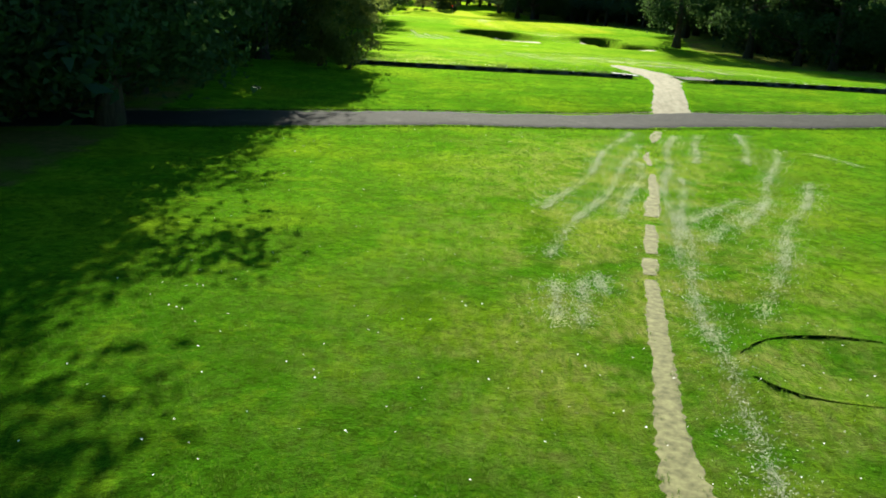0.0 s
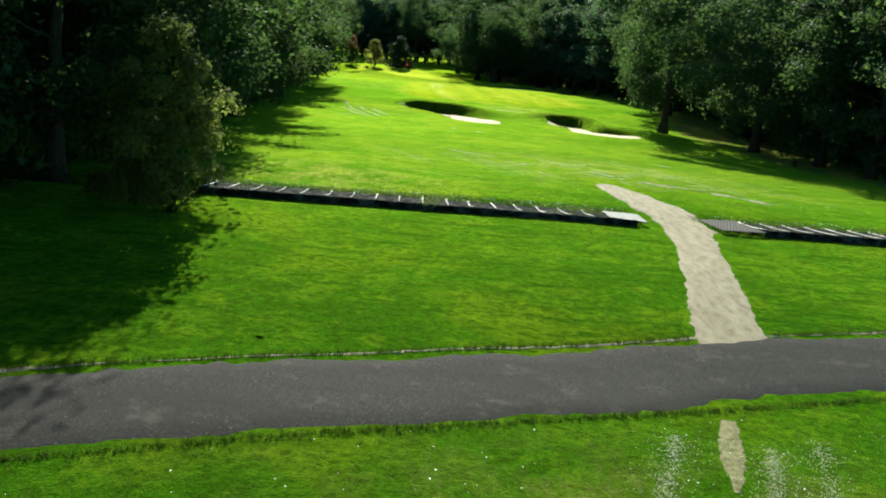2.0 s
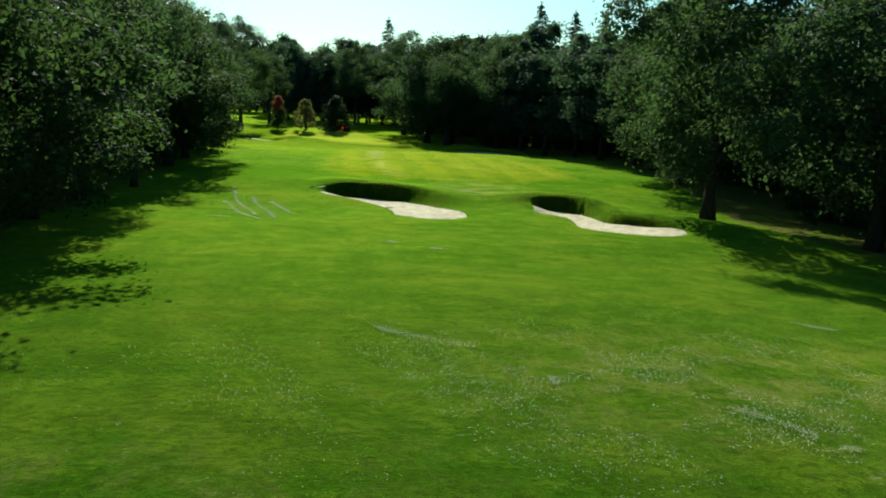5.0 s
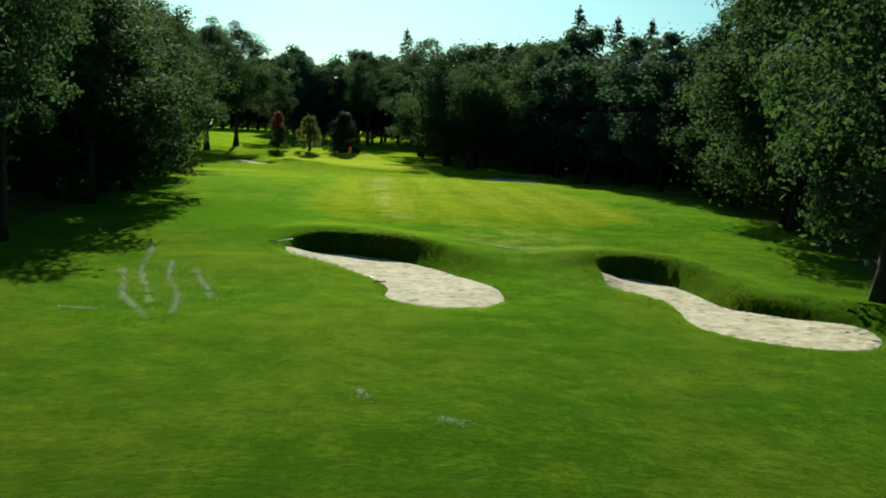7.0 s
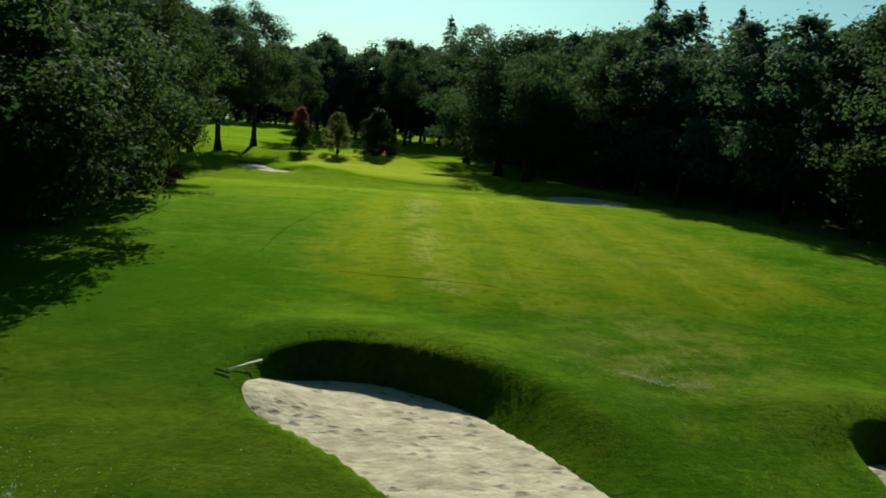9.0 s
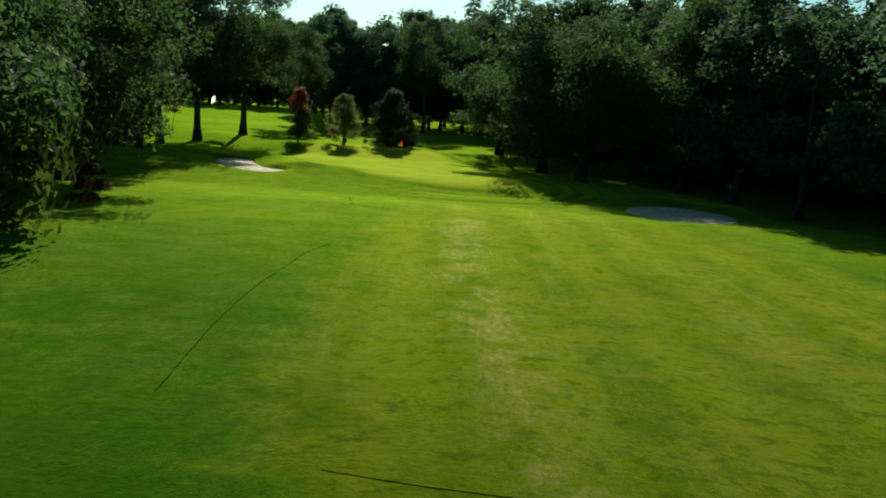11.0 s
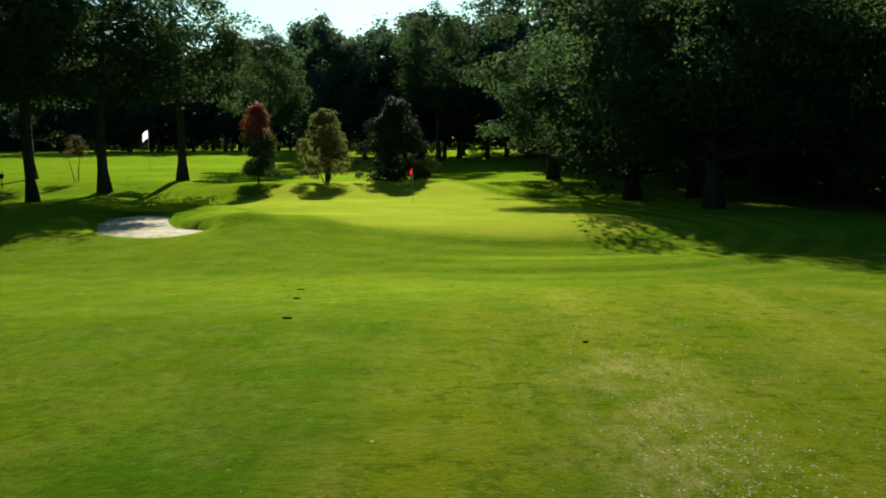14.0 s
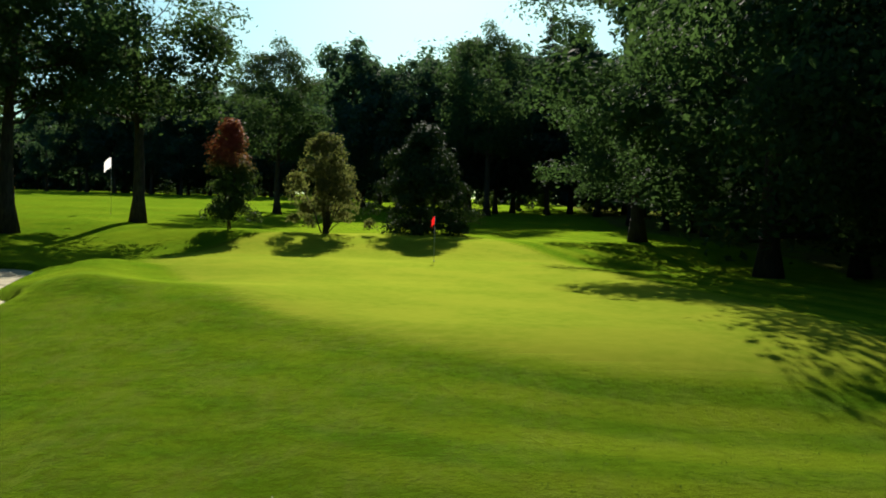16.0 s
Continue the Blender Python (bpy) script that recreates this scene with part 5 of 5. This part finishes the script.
# dark ruts pressed into the turf by the mower
RUT = plain_material("dark_turf", (0.003, 0.010, 0.001), 1.0, 0.0, 0.5, 7.0, 0.0)
for line in ([(-2.65, 133.7), (-2.8, 139.0), (-2.75, 142.6), (-2.6, 145.0), (-2.3, 147.2), (-2.0, 150.6), (-1.3, 153.4)], [(1.3, 130.4), (3.8, 129.8), (8.0, 129.2)], [(4.3, 11.7), (4.9, 12.4), (5.8, 12.7), (7.1, 12.6)], [(4.2, 10.8), (4.7, 10.15), (5.9, 10.0), (7.0, 10.1)]):
    ribbon("wheel_rut", chaikin(line, 2, False), 0.022 if line[0][1] < 20 else 0.013, RUT, 0.012, "thin dark rut pressed into the mown turf", "rut", 0.9, 0.16, 0.05, 4, 21)
ribbon("bare_earth", chaikin([(13.4, 64.9), (14.8, 63.9), (16.2, 63.3), (17.6, 62.6), (19.2, 61.0)], 2, False), [0.03, 0.5, 0.35, 0.02, 0.03, 0.5, 0.3, 0.02, 0.45, 0.02], DIRT, 0.03, "thin strip of worn sandy earth in the grass", "earth", 0.6, 0.1, 0.05, 4, 31)


# divots: torn dark scars in the turf
def divot(x, y, wide, deep, seed):
    r = np.random.default_rng(seed)
    rings = []
    for k, (f, h) in enumerate(((1.0, 0.004), (0.8, 0.028), (0.45, 0.016))):
        a = np.arange(12) * math.pi / 6
        q = f * (1 + 0.22 * r.normal(0, 1, 12))
        rings.append(np.stack([wide * q * np.cos(a), deep * q * np.sin(a), h + 0.006 * r.normal(0, 1, 12)], 1))
    v = np.vstack(rings + [np.array([[0, 0, 0.008]])])
    f = [(12 * k + i, 12 * k + (i + 1) % 12, 12 * k + 12 + (i + 1) % 12, 12 * k + 12 + i) for k in range(2) for i in range(12)] + [(24 + i, 24 + (i + 1) % 12, 36) for i in range(12)]
    root = tagged(new("divot"), "small dark torn scar in the turf", "divot", "divots in the turf")
    part("torn_turf", mesh_from("divot_turf", v, f, RUT), root)
    root.matrix_basis = Matrix.Translation((x, y, at(x, y)))


for k, (x, y, wide) in enumerate(((-1.9, 168.8, 0.24), (-2.3, 172.5, 0.2), (4.3, 166.1, 0.12), (-2.6, 174.9, 0.2), (-5.0, 51.2, 0.24), (-1.5, 38.4, 0.18))):
    divot(x, y, 0.5 * wide, 0.27 * wide, 300 + k)
